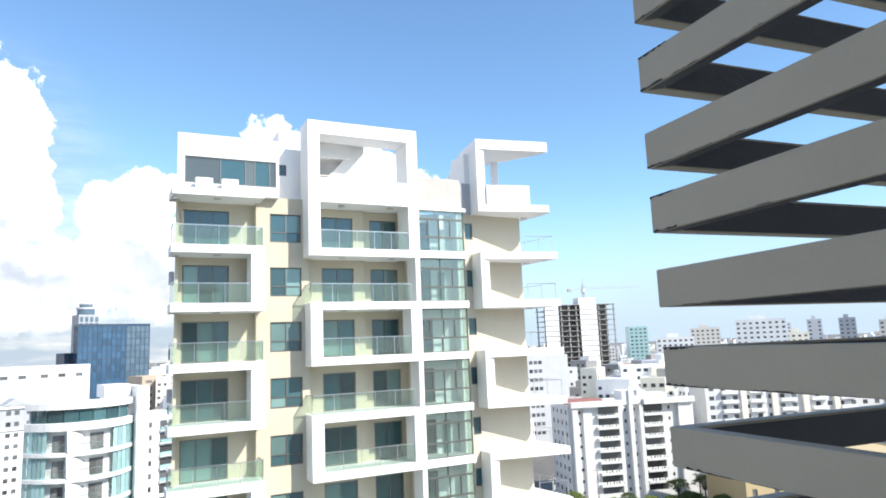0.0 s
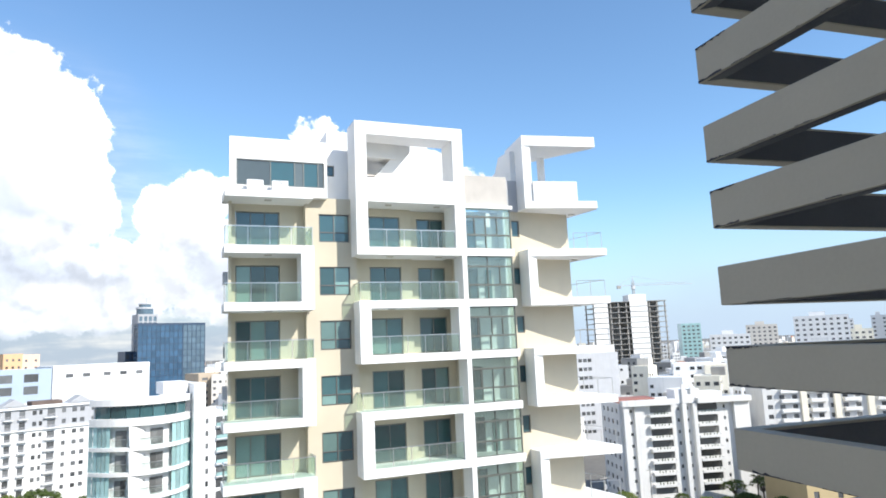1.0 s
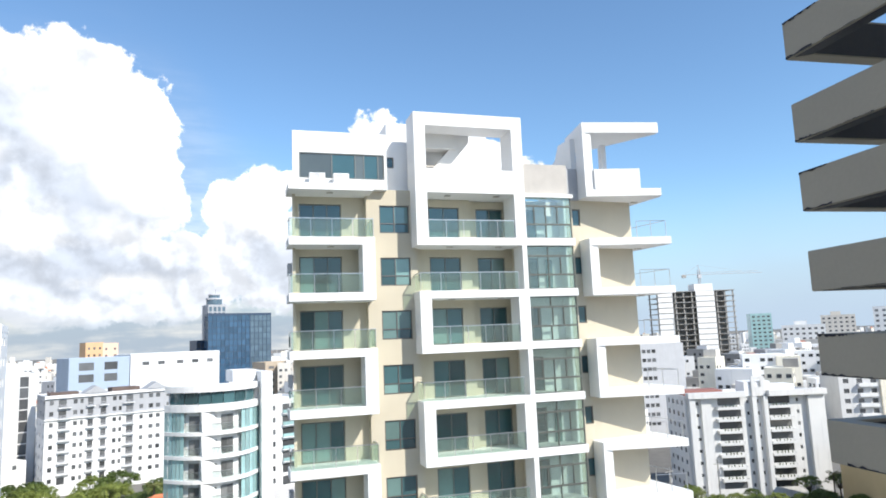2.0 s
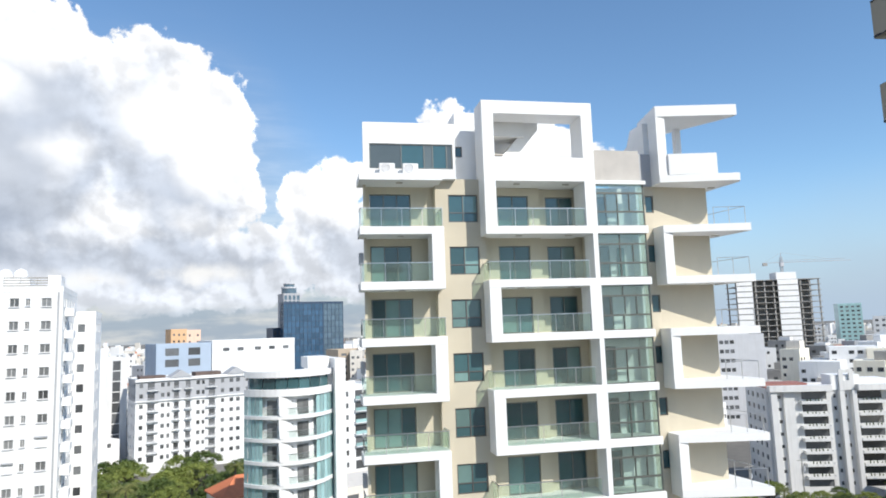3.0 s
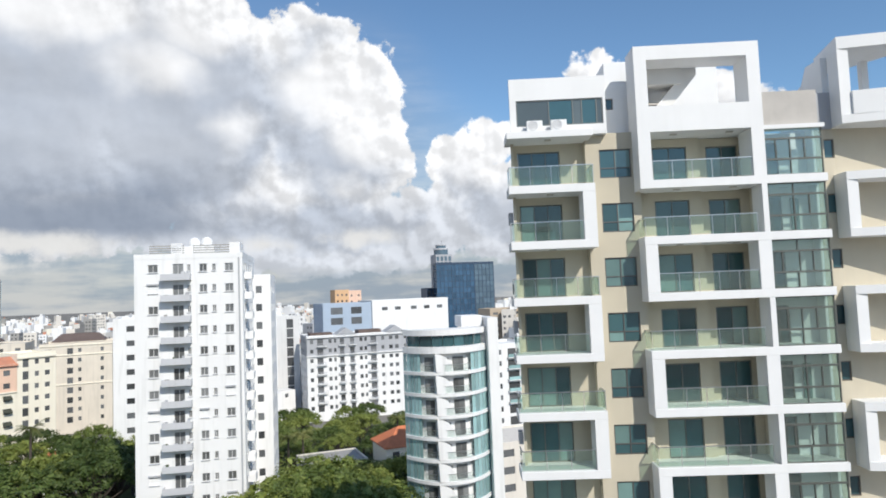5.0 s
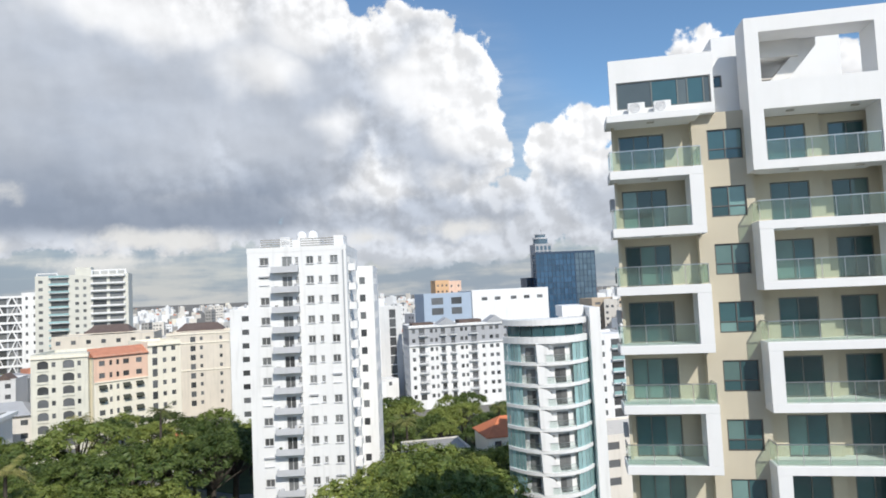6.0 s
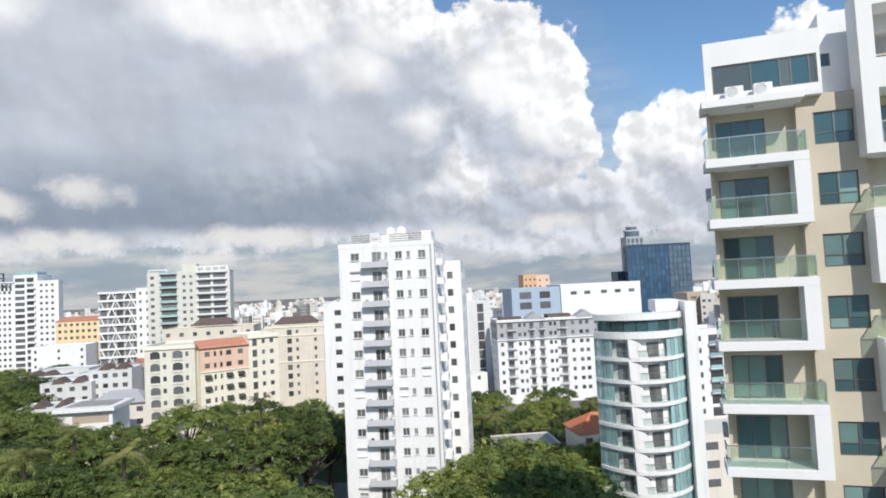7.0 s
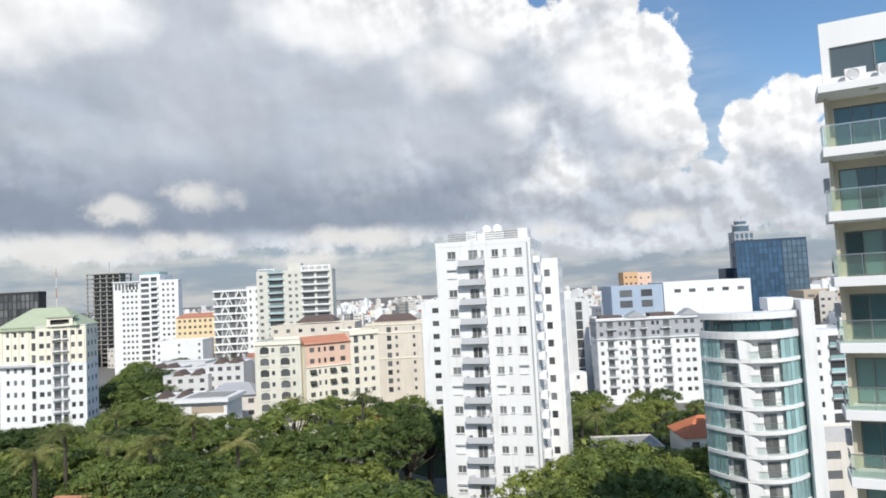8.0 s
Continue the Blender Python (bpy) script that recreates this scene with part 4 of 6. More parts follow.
rt = thing("round_balcony_tower", (-9.6, 94.6, 0), 12, "white tower with bowed balconies and curved teal glazing", "building")
RW, BUL = 12.2, 4.4
part("core", prism(G(), [(0.5, 0.2), (RW - 0.1, 0.2), (RW - 0.1, 12), (4.0, 12)], LAND, 27.0), WHITE2, rt)
part("side_wall", box(G(), RW - 0.1, RW + 1.4, -1.6, 12, LAND, 29.3), WHITE2, rt, "tall white blank side wall")
RZ = 24.75
for k in range(0, 11):
    z = RZ - 2.95 * k
    body = arc_plan(RW, BUL)
    part("balcony_slab", prism(G(), body + [(RW, 0.25), (0, 0.25)], z, z + (0.9 if k == 0 else 0.45)), WHITE2, rt)
    if k == 10:
        continue
    zf, zc = z - 2.5, z
    for a, b, nm in ((0.0, 0.17, "curved_glazing"), (0.74, 1.0, "curved_glazing")):
        n = 5
        for i in range(n):
            p = arc_plan(RW, BUL, 0.35, 3, a + (b - a) * (i + 0.04) / n, a + (b - a) * (i + 0.96) / n)
            part(nm, strip(p, 0.08, zf, zc - 0.003), TEALGLASS, rt)
    # recessed wall with two glazed doors
    part("recess_wall", strip(arc_plan(RW, BUL, 1.15, 12, 0.16, 0.75), 0.2, zf, zc - 0.003), WHITE2, rt)
    for a, b, lo, hi in ((0.22, 0.315, 0.02, 1.95), (0.455, 0.485, 0.95, 1.8), (0.53, 0.66, 0.02, 1.95)):
        f = part("glazed_door", strip(arc_plan(RW, BUL, 1.09, 3, a, b), 0.055, zf + lo, zf + hi), ALULIGHT, rt)
        m = (a + b) / 2
        for p0, p1 in ((a + 0.006, m - 0.003), (m + 0.003, b - 0.006)) if lo < 0.5 else ((a + 0.005, b - 0.005),):
            part("pane", strip(arc_plan(RW, BUL, 1.06, 2, p0, p1), 0.026, zf + lo + 0.07, zf + hi - 0.07), PANE_PALE, f)
    # white curved fin between the two balconies
    gf = G()
    prof = [(4.0, 0.0)] + [(3.9 + 2.5 * math.sin(i / 10 * math.pi / 2), 2.45 * math.cos(i / 10 * math.pi / 2)) for i in range(11)]
    i0 = len(gf[0])
    m = len(prof)
    for yy in (-4.22, -3.2):
        gf[0].extend([(x, yy, zf + 0.02 + z2) for x, z2 in prof])
    gf[1].append(tuple(range(m)))
    gf[1].append(tuple(range(2 * m - 1, m - 1, -1)))
    for i in range(m):
        j = (i + 1) % m
        gf[1].append((i, m + i, m + j, j))
    part("curved_fin", gf, WHITE2, rt)
    r = part("balustrade", strip(arc_plan(RW, BUL, 0.1, 12, 0.17, 0.74), 0.05, zf + 0.95, zf + 1.0), STEEL, rt)
    for i in range(5):
        part("glass_panel", strip(arc_plan(RW, BUL, 0.12, 3, 0.17 + 0.114 * i + 0.004, 0.17 + 0.114 * (i + 1) - 0.004), 0.02, zf + 0.06, zf + 0.93), CLEARGLASS, r)
# penthouse: dark glazing under a white fascia
for i in range(7):
    part("penthouse_glazing", strip(arc_plan(RW, BUL, 0.9, 3, 0.05 + 0.125 * i + 0.003, 0.05 + 0.125 * (i + 1) - 0.003), 0.08, RZ + 0.85, 27.2), PANE, rt)
part("roof_fascia", prism(G(), arc_plan(RW, BUL * 0.9) + [(RW, 0.25), (0, 0.25)], 27.2, 28.0), WHITE2, rt)
part("roof_room", box(G(), 8.8, RW - 0.3, 1.0, 6.0, 28.0, 29.6), WHITE2, rt)

# --- white block with the grey top storeys ---
gt = block("apartment_block", "white apartment block with grey upper storeys and small gables", (-50.9, 207.3), 22, 33.5, 14, 8, 2.95, WHITE2,
           {"front": [(0.8, 1.0), (3.0, 1.9, 0.3, 2.2), (6.6, 1.0), (8.3, 0.8), (10.2, 1.4, 0.3, 2.2), (13.5, 1.4, 0.3, 2.2), (16.6, 1.0), (18.2, 0.8), (20.2, 1.9, 0.3, 2.2), (23.8, 1.0), (26.4, 1.2), (28.4, 1.2), (31.4, 1.0)], "left": cols(14, 3, 1.4)},
           0.9, 2.1, -2.8, 0.5, bands=(2, GREY, ("front", "left", "right")), roof=GREY)
part("cornice", box(G(), -0.4, 33.9, -0.75, -SKIN - 0.003, 14.75, 15.05), WHITE2, gt)
part("cornice", box(G(), -0.4, 33.9, -0.75, -SKIN - 0.003, 20.5, 20.85), WHITE2, gt)
for k in range(1, 8):
    for u0, u1 in ((2.9, 6.0), (9.8, 12.0), (13.2, 15.4), (19.3, 22.4)):
        balcony(gt, "front", 33.5, 14, u0, u1, -2.8 + k * 2.95, 0.9, rail="bars", rail_h=0.9)
zg = -2.8 + 8 * 2.95
for u0, u1 in ((9.0, 15.5), (25.5, 31.5)):
    g = G()
    c = (u0 + u1) / 2
    g[0].extend([(u0, -0.6, zg + 0.55), (u1, -0.6, zg + 0.55), (c, -0.6, zg + 2.5), (u0, 5, zg + 0.55), (u1, 5, zg + 0.55), (c, 5, zg + 2.5)])
    g[1].extend([(0, 1, 2), (5, 4, 3), (0, 2, 5, 3), (1, 4, 5, 2), (0, 3, 4, 1)])
    part("gable", g, GREY, gt)
roof_box(gt, 16.5, 24, 0.4, 6, zg + 0.25, zg + 1.5, DARKROOF, "dark_roof")
roof_box(gt, 1.0, 8, 0.4, 6, zg + 0.25, zg + 1.2, DARKROOF, "dark_roof")

# --- long white building with the blue end ---
block("office_building", "blue-grey office building with large dark windows", (-58.8, 267.6), 25, 20, 18, 7, 4.2, BLUEPAINT, {"front": [(3.0, 5.0, 0.6, 3.4), (11.5, 4.5, 0.6, 3.4)]}, base=0.3, top=1.0, rows=2)
lw = block("office_building", "long plain white building with few small windows", (-40.0, 276.6), 25, 34, 18, 7, 4.2, WHITE2, {"front": [(4.0, 2.6, 1.4, 2.8), (9.8, 2.6, 1.4, 2.8), (17.0, 2.6, 1.4, 2.8), (23.0, 2.6, 1.4, 2.8), (29.0, 2.6, 1.4, 2.8)]}, base=0.3, top=1.6, rows=1)
block("orange_building", "orange and yellow building standing over the roofs", (-85.7, 427.2), 26, 9, 12, 9, 4.0, ORANGE, {"front": cols(9, 3, 1.2)}, base=1.0)
block("orange_building", "pale orange narrow building beside the orange one", (-77.4, 431.2), 26, 8, 12, 9, 4.0, PEACH, {"front": cols(8, 2, 1.2)}, base=0.4)

so = block("slim_office", "slim pale grey office block with a dark glass strip", (-64.5, 222.0), 22, 7.0, 12, 10, 3.2, OFFWHITE, {"front": [(3.0, 2.2, 0.15, 3.05)]}, base=-5.5, top=0.9)
part("side_wall", box(G(), -0.9, -SKIN - 0.003, -0.5, 12.2, LAND, 28.4), WHITE2, so)
# --- glass towers ---
# left part's shade is put into darker glass, the lit wing gets paler glass
bt = block("glass_office_tower", "blue mirror glass office tower, darkened as its shaded part", (-19.5, 425.5), 14, 25.0, 10, 14, 3.72, BLUEDARK, {"front": cols(25.0, 10, 2.25, 0.15), "left": cols(10, 4, 2.25, 0.2)}, 0.2, 3.6, -0.5, 1.2, glass=BLUEGLASS)
block("glass_office_tower", "glass wing of the office tower, in the lighter blue of its lit part", (5.0, 431.8), 22, 13.5, 10, 14, 3.72, BLUEDARK, {"front": cols(13.5, 5, 2.4, 0.15)}, 0.2, 3.6, -0.5, 1.2, glass=BLUEGLASS2)
sl = block("slender_tower", "grey glass tower with a round stepped crown", (-20.5, 452), 20, 11, 12, 16, 3.7, GREY, {"front": cols(11, 4, 1.9, 0.3)}, 0.3, 3.3, -0.5, 1.0, glass=BLUEGLASS2)
for r0, z0, z1, m in ((5.0, 58.9, 63.2, BLUEGLASS2), (5.3, 63.2, 64.2, PALEGREY), (3.6, 64.2, 66.0, BLUEGLASS2), (3.8, 66.0, 66.6, GREY)):
    part("crown", rod(G(), (5.5, 6, z0), (5.5, 6, z1), r0, r0, 20), m, sl)
part("mast", rod(G(), (6, 5, 66.6), (6, 5, 70.0), 0.2), GREY, sl)
block("slender_tower", "dark narrow tower beside the glass tower", (-26.5, 436), 26, 5, 10, 9, 4.0, BLUEDARK, {"front": cols(6, 2, 2.0, 0.3)}, 0.3, 3.3, 0.0, 1.0)
block("apartment_block", "brown and beige apartment block with wide windows", (11.2, 342.4), 24, 19, 14, 7, 3.1, BROWN, {"front": [(1.5, 3.0, 0.8, 2.1), (8.0, 2.0, 0.3, 2.3), (12.0, 5.0, 0.8, 2.1)]}, base=1.5)
b11 = block("apartment_block", "white apartment block with a column of teal balconies", (4.6, 177.2), 24, 13, 14, 6, 3.0, WHITE2, {"front": [(2.6, 1.3), (5.8, 3.4, 0.2, 2.4)]}, base=0.2, top=0.8)
for k in range(1, 6):
    balcony(b11, "front", 13, 14, 5.6, 9.4, 0.2 + 3.0 * k, 0.9, rail="glass")
block("low_building", "low grey shop building behind the round tower", (3.8, 118.0), 24, 16, 12, 2, 3.0, BEIGE, {"front": cols(16, 3, 2.4)}, top=0.5)

# --- peach and yellow complex ---
pa = block("apartment_block", "grey-beige apartment wing with columns of arched loggias", (-131.0, 142.8), 25, 12.4, 18, 6, 3.15, SAGE, {"front": [(1.2, 2.5, 0.25, 2.55), (4.4, 0.9), (6.9, 2.6, 0.25, 2.55), (10.2, 0.8)], "left": cols(18, 4, 1.4)}, 0.9, 2.1, 1.2, 0.9)
for k in range(6):
    for u in (1.2, 6.9):
        w = 2.5 if u < 2 else 2.6
        g = G()
        n = 8
        top = [(u + w / 2 - w / 2 * math.cos(math.pi * i / n), 1.2 + k * 3.15 + 1.75 + 0.75 * math.sin(math.pi * i / n)) for i in range(n + 1)]
        for x, z in top:
            g[0].extend([(x, -SKIN - 0.03, z), (x, -SKIN - 0.03, 1.2 + k * 3.15 + 2.6)])
        for i in range(n):
            g[1].append((2 * i, 2 * i + 2, 2 * i + 3, 2 * i + 1))
        part("arch_head", g, SAGE, pa)
for k in range(6):
    for u, w in ((1.2, 2.5), (6.9, 2.6)):
        part("loggia_parapet", box(G(), u - 0.1, u + w + 0.1, -SKIN - 0.25, -SKIN - 0.003, 1.2 + k * 3.15 - 0.05, 1.2 + k * 3.15 + 0.5), SAGE, pa)
part("string_course", box(G(), -0.4, 12.8, -SKIN - 0.4, -SKIN - 0.003, 19.9, 20.3), YELLOW, pa)
pb = block("apartment_block", "yellow apartment wing with peach upper storeys and dark awnings", (-118.4, 148.9), 58, 13.0, 12, 6, 3.1, YELLOW, {"front": [(1.0, 1.4), (3.5, 0.7), (5.2, 0.7), (6.9, 1.5), (10.2, 1.5)]}, 0.9, 2.2, 0.8, 0.4, bands=(2, PEACH, ("front",)))
g = G()
g[0].extend([(-0.5, -0.8, 19.5), (13.4, -0.8, 19.5), (13.4, 3.5, 21.6), (-0.5, 3.5, 21.6), (-0.5, 3.5, 19.5), (13.4, 3.5, 19.5)])
g[1].extend([(0, 1, 2, 3), (4, 5, 1, 0), (3, 2, 5, 4), (0, 3, 4), (1, 5, 2)])
part("tile_roof", g, REDROOF, pb)
for k in range(0, 4):
    for u in (0.8, 6.7, 10.0):
        if (k, u) in ((1, 0.8), (0, 6.7)):
            continue
        g = G()
        z = 0.8 + k * 3.1 + 2.3
        g[0].extend([(u, -SKIN - 0.003, z), (u + 1.9, -SKIN - 0.003, z), (u + 1.9, -1.2, z - 0.75), (u, -1.2, z - 0.75), (u, -1.2, z - 1.0), (u + 1.9, -1.2, z - 1.0)])
        g[1].extend([(0, 3, 2, 1), (3, 4, 5, 2)])
        part("awning", g, AWNING, pb)
part("string_course", box(G(), -0.2, 13.2, -SKIN - 0.3, -SKIN - 0.003, 13.0, 13.25), YELLOW, pb)
pc = block("apartment_block", "pale yellow corner wing with paired windows", (-111.3, 160.4), 58, 8.6, 12, 7, 3.0, YELLOW, {"front": [(1.0, 1.4, 0.3, 2.3), (3.8, 1.0), (6.2, 1.2)]}, 0.9, 2.1, 0.5, 0.8)
part("cornice", box(G(), -0.4, 9.0, -0.7, -SKIN - 0.003, 21.0, 21.4), YELLOW, pc)
pd = block("apartment_block", "beige apartment block with small square windows and string courses", (-131.0, 198.9), 25, 19.5, 16, 7, 3.0, TAUPE, {"front": [(1.6, 1.4), (7.2, 1.6, 0.4, 2.2), (10.2, 0.9), (16.4, 0.9)], "right": cols(16, 4, 1.4)}, 0.9, 2.1, 0.4, 0.8)
for z in (9.4, 18.4, 21.4):
    part("string_course", box(G(), -0.4, 19.9, -0.45, -SKIN - 0.003, z, z + 0.3), YELLOW, pd)
hip_roof(pd, 3, 17, 3, 13, 22.6, 2.3, DARKROOF, ridge=0.35)
pe = block("apartment_block", "beige rear block with a brown hipped roof", (-163.0, 186.0), 25, 30, 16, 7, 3.15, TAUPE, {"front": cols(30, 7, 1.4)}, base=0.4, top=0.5)
hip_roof(pe, 9, 22, 3, 13, 23.6, 2.3, DARKROOF, ridge=0.35)

# --- towers in the west ---
bg = block("apartment_tower", "grey-green apartment tower with white balcony bands and blue glass", (-213.0, 234.6), 25, 34.5, 8, 14, 3.1, GREYGREEN, {"front": [(1.0, 1.6), (5.5, 6.5, 0.3, 2.6), (14.5, 1.4), (17.5, 1.2), (21.2, 5.2, 0.3, 2.5), (27.6, 5.2, 0.3, 2.5)], "left": cols(8, 2, 1.6)}, 0.9, 2.2, 1.0, 0.9, glass=PANE_PALE)
for k in range(1, 15):
    balcony(bg, "front", 34.5, 8, 5.0, 12.5, 1.0 + 3.1 * k, 1.2, rail="glass", rail_h=0.8)
    balcony(bg, "front", 34.5, 8, 20.6, 33.6, 1.0 + 3.1 * k, 1.4, rail="solid", rail_h=0.6)
roof_box(bg, 14, 20, 2, 7, 44.6, 48.5, GREYGREEN)
part("roof_frame", holed(G(), 20.5, 34.0, 0.2, 0.6, 44.6, 47.2, [(21.0 + i * 3.2, 23.6 + i * 3.2, 45.0, 46.7) for i in range(4)]), WHITE2, bg)
part("roof_frame", holed(G(), 0.2, 8.0, 0.2, 0.6, 44.6, 46.4, [(0.6, 7.6, 45.0, 46.0)]), WHITE2, bg)
hx = block("faceted_office", "white office building with a faceted lattice over dark glazing", (-246.5, 241.0), 27, 21, 10, 10, 3.7, GREY, {"front": cols(21, 6, 2.9, 0.2)}, 0.2, 3.3, 0.5, 0.4, glass=PANE_PALE)
for k in range(11):
    part("band", box(G(), -0.5, 21.5, -1.0, -SKIN - 0.003, 0.5 + k * 3.7 - 0.4, 0.5 + k * 3.7 + 0.55), WHITE2, hx)
for k in range(10):
    for i in range(6):
        g = G()
        x = 1.6 + i * 3.5 + (1.7 if k % 2 else 0)
        lean = 1.2 if (k + i) % 2 else -1.2
        z0, z1 = 0.5 + k * 3.7 + 0.55, 0.5 + (k + 1) * 3.7 - 0.4
        v = 0.35 + 0.35 * ((k * 7 + i * 3) % 5) / 4
        g[0].extend([(x, -0.9, z0), (x + v, -0.9, z0), (x + v + lean, -0.9, z1), (x + lean, -0.9, z1), (x, -0.6, z0), (x + v, -0.6, z0), (x + v + lean, -0.6, z1), (x + lean, -0.6, z1)])
        g[1].extend([(0, 1, 2, 3), (7, 6, 5, 4), (0, 4, 5, 1), (1, 5, 6, 2), (2, 6, 7, 3), (3, 7, 4, 0)])
        part("lattice_bar", g, WHITE2, hx)
hx2 = block("faceted_office", "white perforated wing of the faceted office", (-230.0, 246.0), 27, 12, 12, 10, 3.8, WHITE2, {"front": [(1.2, 0.9), (4.2, 0.9), (7.4, 0.9), (10, 0.9)]}, 1.2, 2.6, 0.6, 0.6)
ye = block("apartment_block", "long yellow building with an orange tiled roof", (-272.0, 240.2), 27, 24, 14, 8, 3.05, WARMYELLOW, {"front": cols(24, 9, 1.3)}, base=0.6, top=0.3)
hip_roof(ye, 0, 24, 0, 14, 25.3, 2.0, REDROOF, ridge=0.4)
tl = block("office_tower", "white tower with strips of windows and a teal glass crown", (-328.5, 247.7), 26, 14.5, 18, 14, 3.1, WHITE2, {"front": [(4.6, 1.3), (7.0, 1.3), (9.4, 1.3), (11.8, 1.3)], "left": cols(18, 3, 1.4)}, 0.9, 2.2, 2.0, 0.8)
tl2 = block("office_tower", "glazed middle of the white tower with stepped balconies", (-315.4, 254.2), 26, 11, 16, 15, 3.1, WHITE2, {"front": [(0.4, 4.6, 0.5, 2.4), (6.0, 3.4, 0.3, 2.6)]}, 0.9, 2.2, 2.0, 1.0)
for k in range(1, 14):
    balcony(tl2, "front", 11, 16, 6.2, 10.4, 2.0 + 3.1 * k, 1.2, rail="solid")
roof_box(tl2, 0.5, 10.5, 1.0, 12, 49.0, 51.0, TEALGLASS, "glass_crown")
for i in range(7):
    part("crown_window", box(G(), 0.7 + i * 1.95, 1.9 + i * 1.95, -SKIN - 0.06, -SKIN - 0.003, 41.6, 45.0), PANE_CITY, tl)
part("cornice", box(G(), -0.6, 15.0, -0.9, -SKIN - 0.003, 45.6, 46.2), WHITE2, tl)
block("office_tower", "plain side wing of the white office tower", (-305.4, 259.0), 26, 10, 5, 14, 3.1, WHITE2, {"front": [(1.2, 1.3), (3.8, 1.3), (6.6, 1.3)]}, 0.9, 2.2, 2.0, 0.8)
block("low_building", "plain white box building among the trees", (-262.0, 219.0), 26, 22, 14, 4, 3.2, WHITE2, {"front": cols(22, 3, 1.0)}, base=2.0, top=0.6)
gr = block("apartment_block", "cream and white apartment block with stacked balconies and green roof", (-176.0, 100.4), 25, 10.5, 9, 11, 3.0, WHITE2,
           {"front": [(1.5, 0.8), (3.4, 0.8), (5.3, 0.8), (8.0, 1.3, 0.3, 2.3)]}, 0.9, 2.1, -4.6, 0.4, bands=(3, YELLOW, ("front",)), roof=GREENROOF)
gz = -4.6 + 33.0
for u in (0.1, 2.45, 4.35, 6.9, 9.7):
    part("pilaster", box(G(), u, u + 0.55, -SKIN - 0.25, -SKIN - 0.003, gz - 9.0, gz), YELLOW, gr)
part("string_course", box(G(), -0.5, 11.0, -1.3, -SKIN - 0.253, gz - 9.5, gz - 9.05), PALEGREY, gr)
part("string_course", box(G(), -0.5, 11.0, -1.0, -SKIN - 0.253, gz - 0.5, gz - 0.05), GREENROOF, gr)
gr2 = block("apartment_block", "cream and white corner wing with a column of small balconies", (-166.2, 103.4), 38, 11.2, 9, 11, 3.0, WHITE2,
            {"front": [(0.6, 1.1), (2.3, 0.9), (3.9, 1.6, 0.2, 2.2), (6.0, 1.1, 0.2, 2.2), (7.9, 0.9), (9.6, 0.9)], "right": cols(9, 3, 1.2)}, 0.9, 2.1, -4.6, 0.4, bands=(3, YELLOW, ("front", "right")), roof=GREENROOF)
for k in range(1, 11):
    balcony(gr2, "front", 11.2, 9, 3.6, 5.6, -4.6 + 3.0 * k, 1.1, rail="bars", rail_h=0.9)
    balcony(gr2, "front", 11.2, 9, 5.8, 7.4, -4.6 + 3.0 * k, 0.8, rail="bars", rail_h=0.9)
for u in (1.8, 3.25, 7.45, 8.9, 10.7):
    part("pilaster", box(G(), u, u + 0.4, -SKIN - 0.2, -SKIN - 0.003, gz - 9.0, gz), YELLOW, gr2)
hip_roof(gr, -0.2, 19.5, 0, 9, gz + 0.42, 4.6, GREENROOF, 0.5, ridge=0.2)
part("dormer", holed(G(), 2.6, 8.6, -0.9, -0.5, gz + 0.2, gz + 2.4, [(3.4, 7.8, gz + 0.7, gz + 1.9)]), YELLOW, gr2)
part("dormer_roof", box(G(), 2.2, 9.0, -1.2, 2.0, gz + 2.403, gz + 2.7), GREENROOF, gr2)
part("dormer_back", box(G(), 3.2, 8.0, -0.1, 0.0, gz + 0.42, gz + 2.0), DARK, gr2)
block("glass_block", "dark glass office block with vertical ribs", (-346.0, 196.7), 27, 19.5, 6, 11, 3.7, DARK, {"front": cols(19.5, 9, 1.7, 0.3)}, 0.2, 3.5, 0.6, 1.0, glass=PANE_CITY)


def skeleton(name, label, at, yaw, w, d, floors, h, bays, base=0.0):
    """An unfinished tower: bare slabs on columns, with infilled bays where white gives them."""
    b = thing(name, (at[0], at[1], 0), yaw, label, "unfinished building")
    more = int((base - LAND) / h)
    base, floors = base - more * h, floors + more
    for k in range(floors + 1):
        part("slab", box(G(), -0.5, w + 0.5, -0.5, d + 0.5, base + k * h - 0.35, base + k * h), CONCRETE, b)
    for k in range(floors):
        for i in range(bays + 1):
            for y in (0.2, d - 0.9):
                x = (w - 0.7) * i / bays
                part("column", box(G(), x, x + 0.7, y, y + 0.7, base + k * h, base + (k + 1) * h - 0.353), CONCRETE, b)
        # added fill that closes the view through the open floor
        part("inner_wall", box(G(), w * 0.1, w * 0.9, d * 0.3, d * 0.75, base + k * h, base + (k + 1) * h - 0.353), CONCRETE, b)
    return b


us = skeleton("unfinished_tower", "bare grey concrete frame of an unfinished tower", (-399.5, 281.2), 26, 22, 16, 19, 2.85, 5, 0.2)
part("mast", rod(G(), (11, 8, 54), (11, 8, 62), 0.3), GREY, us)
ant = thing("radio_mast", (-410, 268, LAND), 0, "thin red and white lattice radio mast", "mast")
for i in range(11):
    part("section", rod(G(), (0, 0, i * 6.5), (0, 0, i * 6.5 + 6.497), 0.45 - 0.03 * i, 0.42 - 0.03 * i, 4), (REDROOF if i % 2 else WHITE2), ant)

